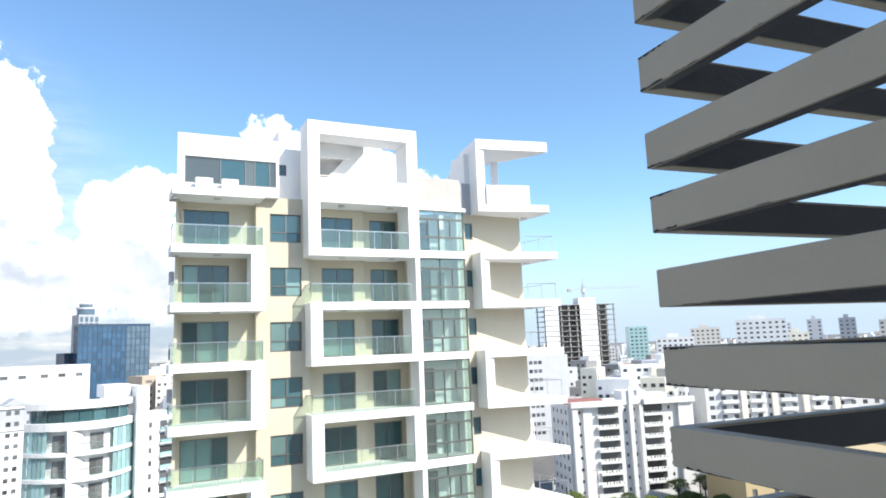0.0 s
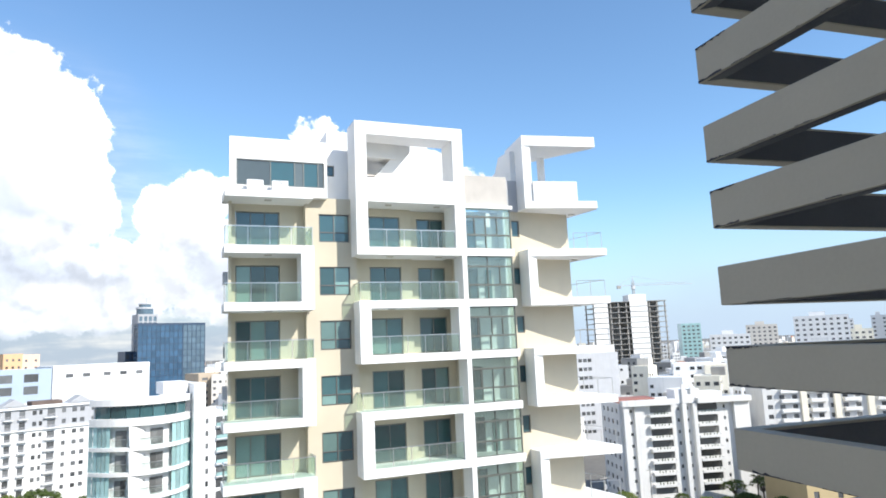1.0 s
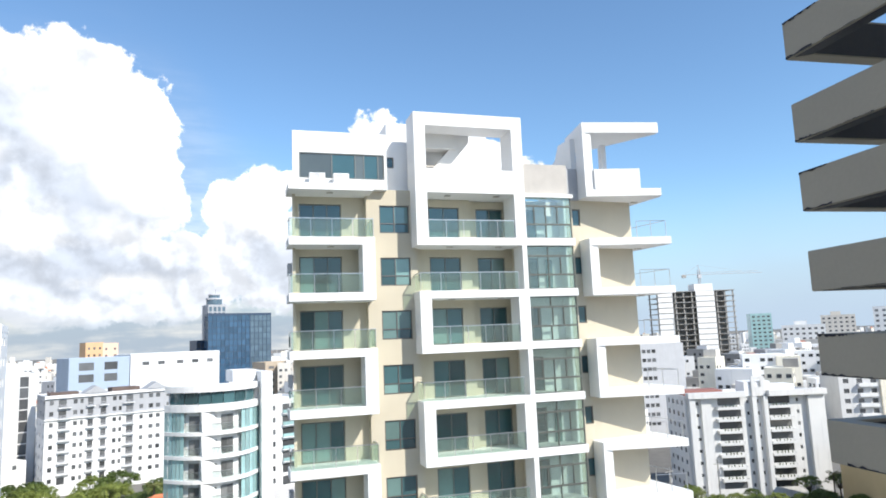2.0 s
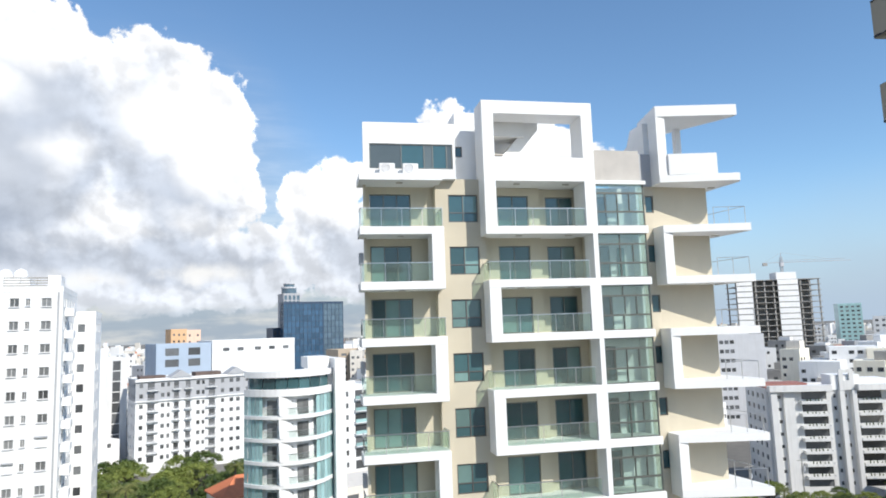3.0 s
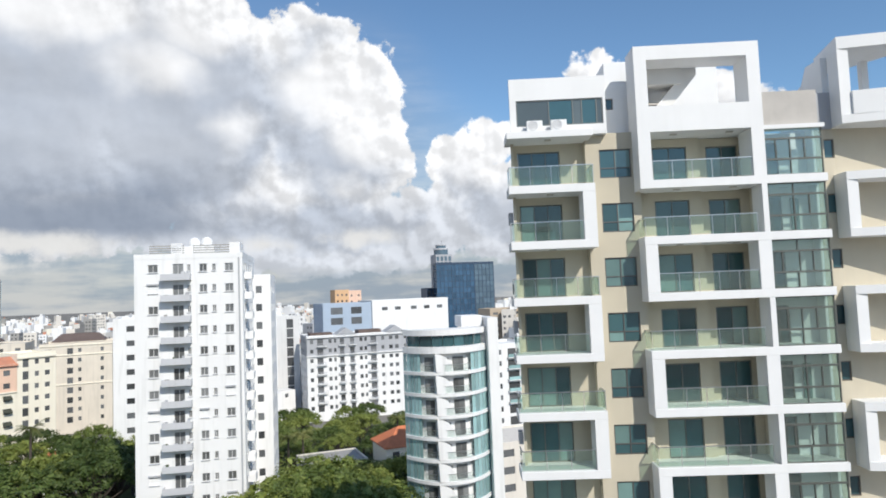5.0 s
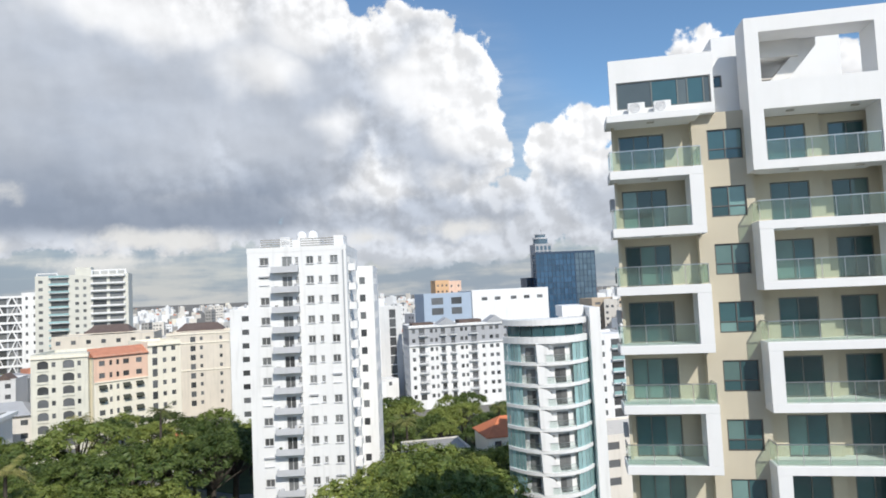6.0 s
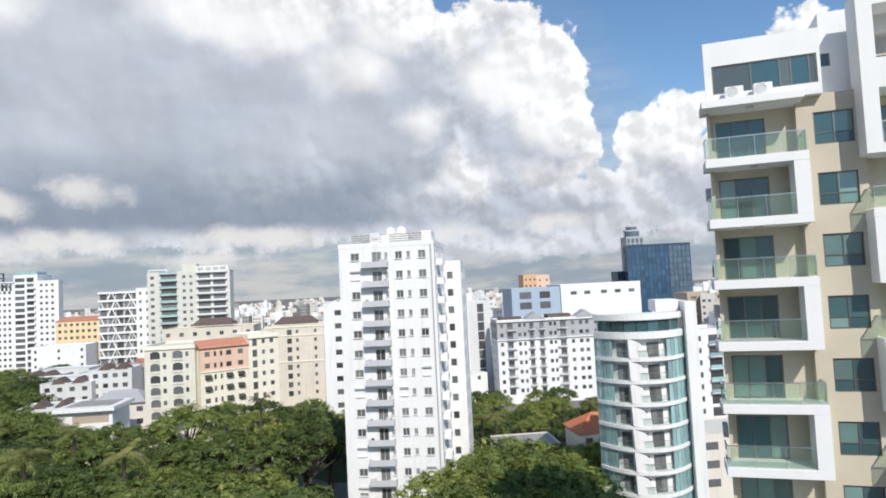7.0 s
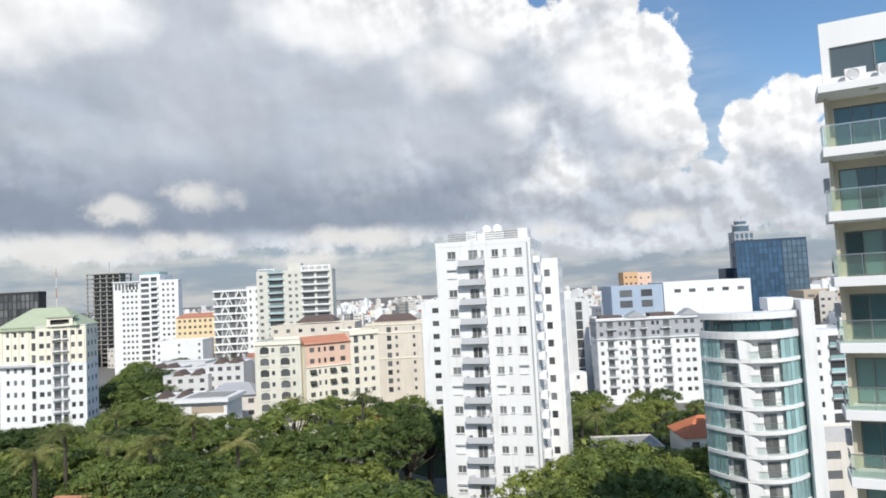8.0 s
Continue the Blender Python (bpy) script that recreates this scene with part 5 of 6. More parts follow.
# --- low houses between ---
for x, y, w, d, fl, yaw in ((-176, 150, 14, 10, 3, 25), (-190, 158, 16, 10, 3, 27), (-203, 165, 12, 10, 3, 20), (-186, 172, 18, 10, 3, 28), (-166, 158, 12, 9, 4, 25), (-214, 180, 18, 12, 3, 25), (-158, 128, 14, 10, 2, 30)):
    hb = block("town_house", "grey-white town house with small dark windows and a low roof", (x, y), yaw, w, d, fl, 3.0, OFFWHITE, {"front": cols(w, 4, 1.5)}, base=0.5, top=0.5, group="town houses")
    if w < 15:
        for u in (w * 0.2, w * 0.6):
            g = G()
            z = 0.5 + fl * 3.0 + 0.2
            g[0].extend([(u, -0.3, z), (u + 4, -0.3, z), (u + 2, -0.3, z + 1.8), (u, 5, z), (u + 4, 5, z), (u + 2, 5, z + 1.8)])
            g[1].extend([(0, 1, 2), (5, 4, 3), (0, 2, 5, 3), (1, 4, 5, 2), (0, 3, 4, 1)])
            part("gable", g, DARKROOF, hb)
mh = thing("modern_house", (-135.0, 119.5, 0.6), 24, "low modern white house with a flat roof and long window band", "house")
part("wall", holed(G(), 0, 12, 0, 0.3, -6.5, 7.4, [(3.0, 11.2, 4.6, 6.4)]), WHITE2, mh)
part("window_band", box(G(), 3.0, 11.2, 0.15, 0.2, 4.6, 6.4), BROWN, mh)
part("body", box(G(), 0.1, 11.9, 0.35, 11, -6.5, 7.3), WHITE2, mh)
part("flat_roof", box(G(), -0.8, 12.8, -1.2, 12, 7.4, 8.3), WHITE2, mh)
part("roof_deck", box(G(), 1, 11, 1.0, 10, 8.304, 8.5), CONCRETE, mh)
gh = block("grey_roof_house", "house with a wide grey pitched roof", (-143.0, 137.0), 30, 12, 12, 2, 3.2, BEIGE, {"front": cols(18, 4, 1.6)}, top=0.3)
hip_roof(gh, 0, 12, 0, 12, 6.7, 2.6, GREY, 1.0)
oh = block("tile_roof_house", "house with a bright orange tiled hip roof", (-16.5, 127.0), 24, 9.5, 9, 2, 2.8, YELLOW, {"front": cols(9.5, 2, 1.4)}, top=0.25, base=-1.6)
hip_roof(oh, 0, 9.5, 0, 9, 4.3, 2.9, ORANGETILE, 0.6, ridge=0.1)
for u in (-10.0, -8.4):
    dish(u, 136.5, 4.4, 0.8)
block("flat_house", "flat-roofed pale house with roof clutter", (-27.0, 112.5), 24, 12, 9, 1, 3.6, BEIGE, {"front": cols(12, 3, 1.4)}, top=0.4, base=-5.0, roof=CONCRETE)
block("flat_house", "beige flat-roofed house in the trees", (-30.0, 119.0), 24, 11, 9, 2, 4.0, BEIGE, {"front": cols(11, 3, 1.4)}, top=0.4, base=-5.0, roof=CONCRETE)
for x, y, w in ((-88, 134, 6),):
    ho = block("tile_roof_house", "small house with a faded orange tile roof", (x, y), 30, w, 7, 1, 3.4, WHITE2, {"front": cols(w, 2, 1.2)}, top=0.25, base=-2.2)
    hip_roof(ho, 0, w, 0, 7, 1.5, 1.8, ORANGETILE, 0.5)
fh = thing("garage_roof", (-43.0, 70.0, LAND), 14, "grey metal garage roof below the white tower", "roof")
part("wall", box(G(), 0, 7, 0, 6, 0, 3.6), BEIGE, fh)
part("sheet_roof", box(G(), -0.4, 7.4, -0.4, 6.4, 3.604, 3.75), GREY, fh)
fh = thing("red_roof", (-88.0, 53.0, 0), 20, "red tiled roof among the treetops", "roof")
part("wall", box(G(), 0, 8, 0, 7, LAND, 6.6), BEIGE, fh)
hip_roof(fh, 0, 8, 0, 7, 6.6, 1.6, REDROOF)
# --- east side ---
ra = block("apartment_block", "white apartment block with two stacks of deep balconies", (96.8, 131.9), -16, 31.5, 12, 8, 2.62, OFFWHITE,
           {"front": [(2.2, 0.7, 1.0, 1.7), (7.2, 5.2, 0.75, 2.4), (13.8, 0.6, 1.0, 1.8), (16.2, 0.5, 1.0, 1.8), (18.6, 5.2, 0.75, 2.4), (25.2, 0.6, 1.0, 1.8)], "left": cols(12, 4, 1.3)}, 0.9, 2.0, -4.0, 0.6)
for k in range(1, 8):
    balcony(ra, "front", 31.5, 12, 6.6, 12.6, -4.0 + 2.62 * k, 1.3, rail="solid", rail_h=0.5, mat=OFFWHITE)
    balcony(ra, "front", 31.5, 12, 18.4, 24.0, -4.0 + 2.62 * k, 1.3, rail="solid", rail_h=0.5, mat=OFFWHITE)
for u0, u1, o in ((0.3, 1.6, 1.4), (3.2, 5.4, 0.7), (14.7, 15.7, 1.2), (17.3, 18.2, 1.2), (27.5, 31.3, 1.0)):
    part("pier", box(G(), u0, u1, -SKIN - o, -SKIN - 0.003, LAND, 16.9), OFFWHITE, ra)
part("roof_beam", box(G(), 0.0, 13.0, -2.0, -SKIN - 0.003, 16.95, 18.2), OFFWHITE, ra)
for k in range(1, 8):
    for u in (8.0, 19.6):
        for i in range(0, 9, 2):
            part("planting", rod(G(), (u + i * 0.4, -SKIN - 0.75, -4.0 + 2.62 * k + 0.02), (u + i * 0.4 + 0.15 * ((i * 7 + k) % 3 - 1), -SKIN - 0.75, -4.0 + 2.62 * k + 0.75 + 0.1 * ((i * 5 + k * 3) % 4)), 0.25, 0.08, 5), LEAFDARK, ra)
part("roof_beam", box(G(), 18.4, 31.6, -2.0, -SKIN - 0.003, 16.95, 18.2), OFFWHITE, ra)
roof_box(ra, 13.5, 19.5, -0.5, 4.0, 17.0, 20.2, WHITE2, "lift_tower")
part("bell_arch", holed(G(), 15.0, 18.0, -1.0, -0.6, 17.0, 21.4, [(15.9, 17.1, 19.0, 20.6)]), OFFWHITE, ra)
roof_box(ra, 20, 27, 3, 8, 17.0, 19.0, WHITE2)
roof_box(ra, 1, 10, 3, 9, 17.0, 18.3, DULLRED, "red_roof_deck")
rb = block("apartment_block", "white and beige block with rows of balconies and planters", (172.0, 160.0), -26, 57, 14, 8, 2.95, OFFWHITE, {"front": cols(57, 15, 1.6)}, base=-7.0, top=0.5)
for k in range(4, 8):
    for u in (5, 14, 24, 34, 43):
        balcony(rb, "front", 57, 14, u, u + 5.0, -7 + 2.95 * k, 1.2, rail="solid")
for u in (11.0, 21.0, 31.0, 41.0):
    part("pier", box(G(), u, u + 1.8, -1.2, -SKIN - 0.003, LAND, 16.6), YELLOW, rb)
# the grey wall colour stands in for shade on the plain face
block("apartment_block", "office block with a grid of windows, greyed to stand for shade", (138.2, 212.8), -16, 16, 14, 8, 3.2, PALEGREY, {"front": cols(7, 3, 1.4), "left": cols(14, 4, 1.4)}, base=1.0, top=1.0)
block("low_building", "ochre flat-roofed building beside the garden", (113.0, 97.0), -26, 34, 20, 3, 2.6, OCHRE, {"front": cols(34, 8, 1.0)}, base=0.0, top=0.4)
block("low_building", "pale brick and white low building", (80.0, 150.0), -16, 14, 10, 5, 3.0, WHITE2, {"front": cols(14, 3, 1.3)}, base=-1.0, top=0.5)
cr = skeleton("unfinished_tower", "unfinished high-rise with dark bare floors and pale cladding", (235.8, 338.3), -16, 45, 18, 17, 3.2, 9, 0.0)
for k in range(-1, 17):
    part("cladding_panel", box(G(), -0.6, 8.0, -0.8, -0.503, k * 3.2 + 0.25, k * 3.2 + 2.9), WHITE2, cr)
    part("cladding_panel", box(G(), 22.0, 33.0, -0.8, -0.503, k * 3.2 + 0.25, k * 3.2 + 2.9), WHITE2, cr)
    part("shaft_wall", box(G(), 22.2, 32.8, -0.5, 0.15, k * 3.2, k * 3.2 + 2.84), CONCRETE, cr)
    # added fills for the dim open floors; blue-grey stands for their shade
    part("inner_wall", box(G(), 33.5, 43.0, 6.5, 6.9, k * 3.2, k * 3.2 + 2.84), CONCRETE, cr)
    part("inner_wall", box(G(), 9.0, 21.0, 5.5, 5.9, k * 3.2, k * 3.2 + 2.84), BLUEPAINT, cr)
part("lift_head", box(G(), 22, 33, 0.5, 10, 54.4, 58.5), WHITE2, cr)
crane = thing("tower_crane", (276.7, 352.4, LAND), -14, "thin tower crane over the unfinished high-rise", "crane")
for dx in (-0.55, 0.55):
    for dy in (-0.55, 0.55):
        part("mast_leg", box(G(), dx - 0.12, dx + 0.12, dy - 0.12, dy + 0.12, 0, 74.5), GREY, crane)
for i in range(24):
    part("mast_brace", rod(G(), (-0.5, -0.6, 2 + i * 3.0), (0.5, -0.6, 5 + i * 3.0), 0.07, n=4), GREY, crane)
part("cab", box(G(), -1.0, 1.0, -1.3, 0.6, 69.0, 71.2), PALEGREY, crane)
part("jib", box(G(), -11, 41, -0.25, 0.25, 71.3, 71.6), GREY, crane)
part("jib_chord", box(G(), -2, 38, -0.12, 0.12, 72.5, 72.7), GREY, crane)
for i in range(19):
    part("jib_lacing", rod(G(), (-1 + i * 2.0, 0, 71.6), (i * 2.0, 0, 72.5), 0.06, n=4), GREY, crane)
part("counterweight", box(G(), -11, -8.5, -0.7, 0.7, 69.6, 71.25), CONCRETE, crane)
part("apex", rod(G(), (0, 0, 74.4), (0, 0, 77.5), 0.3, 0.1, 6), GREY, crane)
part("tie", rod(G(), (0, 0, 77.4), (28, 0, 72.7), 0.07, n=4), GREY, crane)
part("tie", rod(G(), (0, 0, 77.4), (-10, 0, 71.6), 0.07, n=4), GREY, crane)
block("office_tower", "small teal and white tower on the skyline", (384.8, 433.1), -30, 15, 14, 13, 3.1, TEALGLASS, {"front": cols(15, 4, 2.0)}, base=0.5)

# --- mid-rise blocks on the eastern skyline ---
for x, y, az0, w, fl, mt, lab in ((366, 310, 50, 30, 13, WHITE2, "white skyline block with dark roof frames"), (400, 300, 52.5, 14, 10, YELLOW, "cream skyline block with rows of windows"), (489, 346, 55, 10, 13, OFFWHITE, "grey-white slab tower on the skyline"),
                                  (501, 328, 57, 11, 13, GREY, "dark grey office tower on the skyline"), (481, 286, 59, 14, 12, BEIGE, "beige hotel block on the skyline"), (330, 345, 43, 24, 10, WHITE2, "white apartment block on the skyline"),
                                  (420, 400, 46, 22, 12, BEIGE, "pale beige apartment block on the skyline"), (300, 255, 49, 26, 8, OFFWHITE, "grey-white apartment block with balconies"), (560, 450, 51, 30, 13, WHITE2, "long white block on the skyline")):
    sb = block("skyline_block", lab, (x, y), -az0, w, 12, fl, 3.1, mt, {"front": cols(w, int(w / 3.4), 1.7, 0.8)}, base=0.0, top=1.0)
    roof_box(sb, w * 0.3, w * 0.6, 3, 8, fl * 3.1, fl * 3.1 + 3.5, mt)

# --- the sea of roofs out to the horizon: too many and too far to count ---
def far_city(name, label, area, count, seed, tall, avoid=(), size=1.0):
    r = random.Random(seed)
    verts, faces, mats = [], [], []

    def cube(m, cx, cy, yaw, x0, x1, y0, y1, z0, z1):
        c, s = math.cos(yaw), math.sin(yaw)
        i = len(verts)
        for z in (z0, z1):
            for x, y in ((x0, y0), (x1, y0), (x1, y1), (x0, y1)):
                verts.append((cx + c * x - s * y, cy + s * x + c * y, z))
        faces.extend([(i + 4, i + 5, i + 6, i + 7), (i, i + 1, i + 5, i + 4), (i + 1, i + 2, i + 6, i + 5), (i + 2, i + 3, i + 7, i + 6), (i + 3, i, i + 4, i + 7)])
        mats.extend([m] * 5)

    a0, a1, d0, d1 = area
    for _ in range(count):
        a = radians(r.uniform(a0, a1))
        d = math.exp(r.uniform(math.log(d0), math.log(d1)))
        x, y = d * math.sin(a), d * math.cos(a)
        if any((x - ax) ** 2 + (y - ay) ** 2 < ar * ar for ax, ay, ar in avoid):
            continue
        w, dp = r.uniform(6, 15) * size, r.uniform(6, 12) * size
        h = LAND + r.choice((7, 8, 10, 12, 14, 16)) * r.uniform(0.9, 1.2)
        if r.random() < tall:
            h = r.uniform(12, 25)
        yaw = -a + r.uniform(-0.6, 0.6)
        m = r.choices((0, 1, 2, 3, 4, 5), (9, 4, 1.2, 0.0, 1.0, 2.2))[0]
        cube(m, x, y, yaw, -w / 2, w / 2, -dp / 2, dp / 2, LAND, h)
        if r.random() < 0.6:
            u = r.uniform(-w / 3, w / 5)
            cube(r.choice((0, 0, 1, 3, 5)), x, y, yaw, u, u + r.uniform(2, 5), -dp / 4, dp / 4, h, h + r.uniform(1, 3))
        if d < 800:
            floors, n, c, s = int((h - LAND) / 3), int(w / 2.6), math.cos(yaw), math.sin(yaw)
            for k in range(floors):
                for j in range(n):
                    if r.random() < 0.15:
                        continue
                    u, z = -w / 2 + 0.8 + j * 2.6, LAND + k * 3 + 1.0
                    e = u + r.uniform(0.9, 1.7)
                    i = len(verts)
                    verts.extend([(x + c * p + s * (dp / 2 + 0.06), y + s * p - c * (dp / 2 + 0.06), q) for p, q in ((u, z), (e, z), (e, z + 1.2), (u, z + 1.2))])
                    faces.append((i, i + 1, i + 2, i + 3))
                    mats.append(6)
                    if j < int(dp / 3.2):
                        q0 = -dp / 2 + 1.0 + j * 3.2
                        for sx in (-w / 2 - 0.06, w / 2 + 0.06):
                            i = len(verts)
                            verts.extend([(x + c * sx - s * p, y + s * sx + c * p, q) for p, q in ((q0, z), (q0 + 1.4, z), (q0 + 1.4, z + 1.2), (q0, z + 1.2))])
                            faces.append((i, i + 1, i + 2, i + 3))
                            mats.append(6)
    me = bpy.data.meshes.new(name)
    me.from_pydata(verts, [], faces)
    for m in (WHITE2, BEIGE, YELLOW, REDROOF, GREY, CONCRETE, PANE_CITY):
        me.materials.append(m)
    me.polygons.foreach_set("material_index", mats)
    return tagged(new(name, me), label, "houses", kind="stuff")


far_city("distant_houses", "sea of white and beige city houses out to the horizon", (-78, 18, 430, 2600), 2400, 3, 0.07, [(-310, 260, 60), (-10, 440, 50)])
far_city("distant_houses", "crowded white and beige houses and blocks of the eastern city", (14, 78, 230, 2600), 3000, 4, 0.16, [(255, 332, 45), (196, 148, 40), (146, 210, 22)])
far_city("near_houses", "beige and white apartment houses of the eastern quarter", (40, 58, 250, 430), 150, 9, 0.6, [(255, 332, 45), (196, 148, 60), (146, 210, 25), (315, 350, 30)])
far_city("near_houses", "low white and beige houses between the apartment blocks", (-24, 6, 215, 430), 220, 5, 0.05, [(-32, 215, 24), (-30, 275, 38)])
far_city("near_houses", "low houses and shops beyond the park", (-48, -24, 270, 430), 110, 6, 0.0, [(-275, 245, 45), (-250, 215, 30), (-225, 215, 25), (-195, 245, 36), (-235, 247, 30), (-120, 205, 22), (-150, 195, 24), (-262, 245, 30), (-310, 260, 40)])

# ---- trees ----
def leaf_material(name, color, color2):
    m = bpy.data.materials.new(name)
    m.use_nodes = True
    n, l = m.node_tree.nodes, m.node_tree.links
    b = n["Principled BSDF"]
    b.inputs["Roughness"].default_value = 0.55
    geo, info = n.new("ShaderNodeNewGeometry"), n.new("ShaderNodeObjectInfo")
    mix = n.new("ShaderNodeMix")
    mix.data_type = "RGBA"
    mix.inputs[6].default_value, mix.inputs[7].default_value = (*color, 1), (*color2, 1)
    l.new(geo.outputs["Random Per Island"], mix.inputs[0])
    hsv = n.new("ShaderNodeHueSaturation")
    mr, mh = n.new("ShaderNodeMapRange"), n.new("ShaderNodeMapRange")
    mr.inputs[3].default_value, mr.inputs[4].default_value = 0.5, 1.5
    mh.inputs[3].default_value, mh.inputs[4].default_value = 0.525, 0.478
    l.new(info.outputs["Random"], mr.inputs[0])
    l.new(info.outputs["Random"], mh.inputs[0])
    l.new(mr.outputs[0], hsv.inputs["Value"])
    l.new(mh.outputs[0], hsv.inputs["Hue"])
    l.new(mix.outputs[2], hsv.inputs["Color"])
    l.new(hsv.outputs[0], b.inputs["Base Color"])
    tr = n.new("ShaderNodeBsdfTranslucent")
    l.new(hsv.outputs[0], tr.inputs[0])
    ms = n.new("ShaderNodeMixShader")
    ms.inputs[0].default_value = 0.25
    l.new(b.outputs[0], ms.inputs[1])
    l.new(tr.outputs[0], ms.inputs[2])
    l.new(ms.outputs[0], n["Material Output"].inputs[0])
    return m


LEAF = leaf_material("broad_leaf", (0.085, 0.135, 0.026), (0.205, 0.25, 0.06))
PALMLEAF = leaf_material("palm_leaf", (0.13, 0.16, 0.04), (0.33, 0.31, 0.10))


def crown_mesh(seed, lumps, leaves, size):
    """A crown of leaf clumps on several overlapping domes, with gaps: about 1 across before scaling."""
    r = np.random.RandomState(seed)
    verts, faces = [], []
    domes = []
    for i in range(lumps):
        a, q = 2.399 * i + r.uniform(-0.4, 0.4), np.sqrt((i + 0.5) / lumps) * 0.44
        rise = 0.02 + 0.42 * np.sqrt(max(0.0, 1 - (q / 0.46) ** 2)) + r.uniform(-0.07, 0.05)
        domes.append((np.array([q * np.cos(a), q * np.sin(a), rise]), r.uniform(0.095, 0.155)))
    out_c, out_n, big = [], [], []
    for c, rad in domes:
        k = int(leaves / lumps)
        d = r.normal(size=(k, 3))
        d[:, 2] = np.abs(d[:, 2]) * 1.0 - 0.25
        d /= np.linalg.norm(d, axis=1)[:, None]
        # clumps: leaves gather round a few twigs of each dome
        tw = d[r.randint(0, max(6, k // 14), k)]
        d = tw + r.normal(size=(k, 3)) * 0.22
        d /= np.linalg.norm(d, axis=1)[:, None]
        rr = rad * (1 + r.uniform(-0.3, 0.06, (k, 1)))
        rr[: k // 6] *= 0.78
        big.extend([i < k // 6 for i in range(k)])
        out_c.append(c + d * rr * np.array([1, 1, 0.8]))
        out_n.append(d)
    C, Nn = np.concatenate(out_c), np.concatenate(out_n)
    for c, nrm, deep in zip(C, Nn, big):
        nrm = nrm + r.normal(size=3) * 0.38 + np.array([0, 0, 0.25])
        nrm /= np.linalg.norm(nrm)
        u = np.cross(nrm, r.normal(size=3))
        u /= np.linalg.norm(u) + 1e-9
        v = np.cross(nrm, u)
        s = size * r.uniform(0.6, 1.3) * (2.6 if deep else 0.92)
        i = len(verts)
        p = [c - u * s, c + v * s * 0.55 + nrm * s * 0.15, c + u * s, c - v * s * 0.55 + nrm * s * 0.15]
        verts.extend(map(tuple, p))
        faces.append((i, i + 1, i + 2, i + 3))
    me = bpy.data.meshes.new("crown")
    me.from_pydata(verts, [], faces)
    me.materials.append(LEAF)
    return me, domes


def make_tree(seed, lumps=34, leaves=6800, size=0.0118):
    me, domes = crown_mesh(seed, lumps, leaves, size)
    g = G()
    rod(g, (0, 0, -0.62), (0.02, 0.0, -0.1), 0.035, 0.026)
    for c, rad in domes:
        rod(g, (0.02, 0, -0.12), tuple(c * 0.8), 0.010, 0.004, 4)
    tk = shared("trunk", g, BARK)
    return me, tk


TREES = [make_tree(s) for s in (1, 2, 3, 4, 5)]


def tree(x, y, width, height, turn, kind, label, group, base=LAND):
    me, tk = TREES[kind]
    # the crown's middle stands at 0.62 of the width over the ground before stretching
    t = thing("tree", (x, y, base), turn, label, "tree", group)
    zz = height / 1.15
    for nm, mesh in (("trunk", tk), ("crown", me)):
        o = part(nm, mesh, None, t)
        o.location = (0, 0, zz * 0.62)
        o.scale = (width, width, zz)
    return t


def frond(g, base, yaw, length, droop, rise):
    """A palm frond: a bowed midrib with drooping leaflets on both sides."""
    pts = []
    for i in range(9):
        s = i / 8
        out = length * (s - 0.12 * s * s)
        pts.append(Vector((math.cos(yaw) * out, math.sin(yaw) * out, rise * length * s - droop * length * s * s)) + Vector(base))
    side = Vector((-math.sin(yaw), math.cos(yaw), 0))
    for i in range(8):
        a, b = pts[i], pts[i + 1]
        w = 0.55 * math.sin(math.pi * min(1, (i + 1.2) / 9.2)) + 0.08
        for sg in (-1, 1):
            for h in (0.0, 0.5):
                p, q = a.lerp(b, h), a.lerp(b, h + 0.32)
                tip = p.lerp(q, 0.8) + side * sg * w * length * 0.40 + Vector((0, 0, -0.16 * length * w)) + (b - a) * 0.8
                k = len(g[0])
                g[0].extend([tuple(p), tuple(q), tuple(tip)])
                g[1].append((k, k + 1, k + 2))
    return g


def palm_meshes(seed, fronds, height, length):
    r = random.Random(seed)
    g = G()
    for i in range(fronds):
        frond(g, (0.15, 0, height), i * 2.399, length * r.uniform(0.85, 1.1), r.uniform(0.5, 0.9), r.uniform(0.25, 1.15))
    lv = shared("fronds", g, PALMLEAF)
    g = G()
    n = 8
    for i in range(n):
        rod(g, (0.15 * (i / n) ** 2, 0, height * i / n), (0.15 * ((i + 1) / n) ** 2, 0, height * (i + 1) / n + 0.05), 0.24 - 0.09 * i / n, 0.22 - 0.09 * i / n)
    return lv, shared("trunk", g, BARK)


PALMS = [palm_meshes(1, 22, 11.0, 2.5), palm_meshes(2, 24, 9.0, 2.1)]


def palm(x, y, turn, kind, base=0.0, s=1.0):
    t = thing("palm_tree", (x, y, base), turn, "palm tree with a slim trunk and drooping green fronds", "palm", "palm trees")
    for nm, mesh in zip(("crown", "trunk"), PALMS[kind]):
        part(nm, mesh, None, t).scale = (s, s, s)
    return t


GRASS = material("park_undergrowth", (0.035, 0.06, 0.018), 0.95, 0, 0.5, 0.4, 3, 0.4)


def in_poly(x, y, poly):
    c = False
    for (x0, y0), (x1, y1) in zip(poly, poly[1:] + poly[:1]):
        if (y0 > y) != (y1 > y) and x < (x1 - x0) * (y - y0) / (y1 - y0) + x0:
            c = not c
    return c


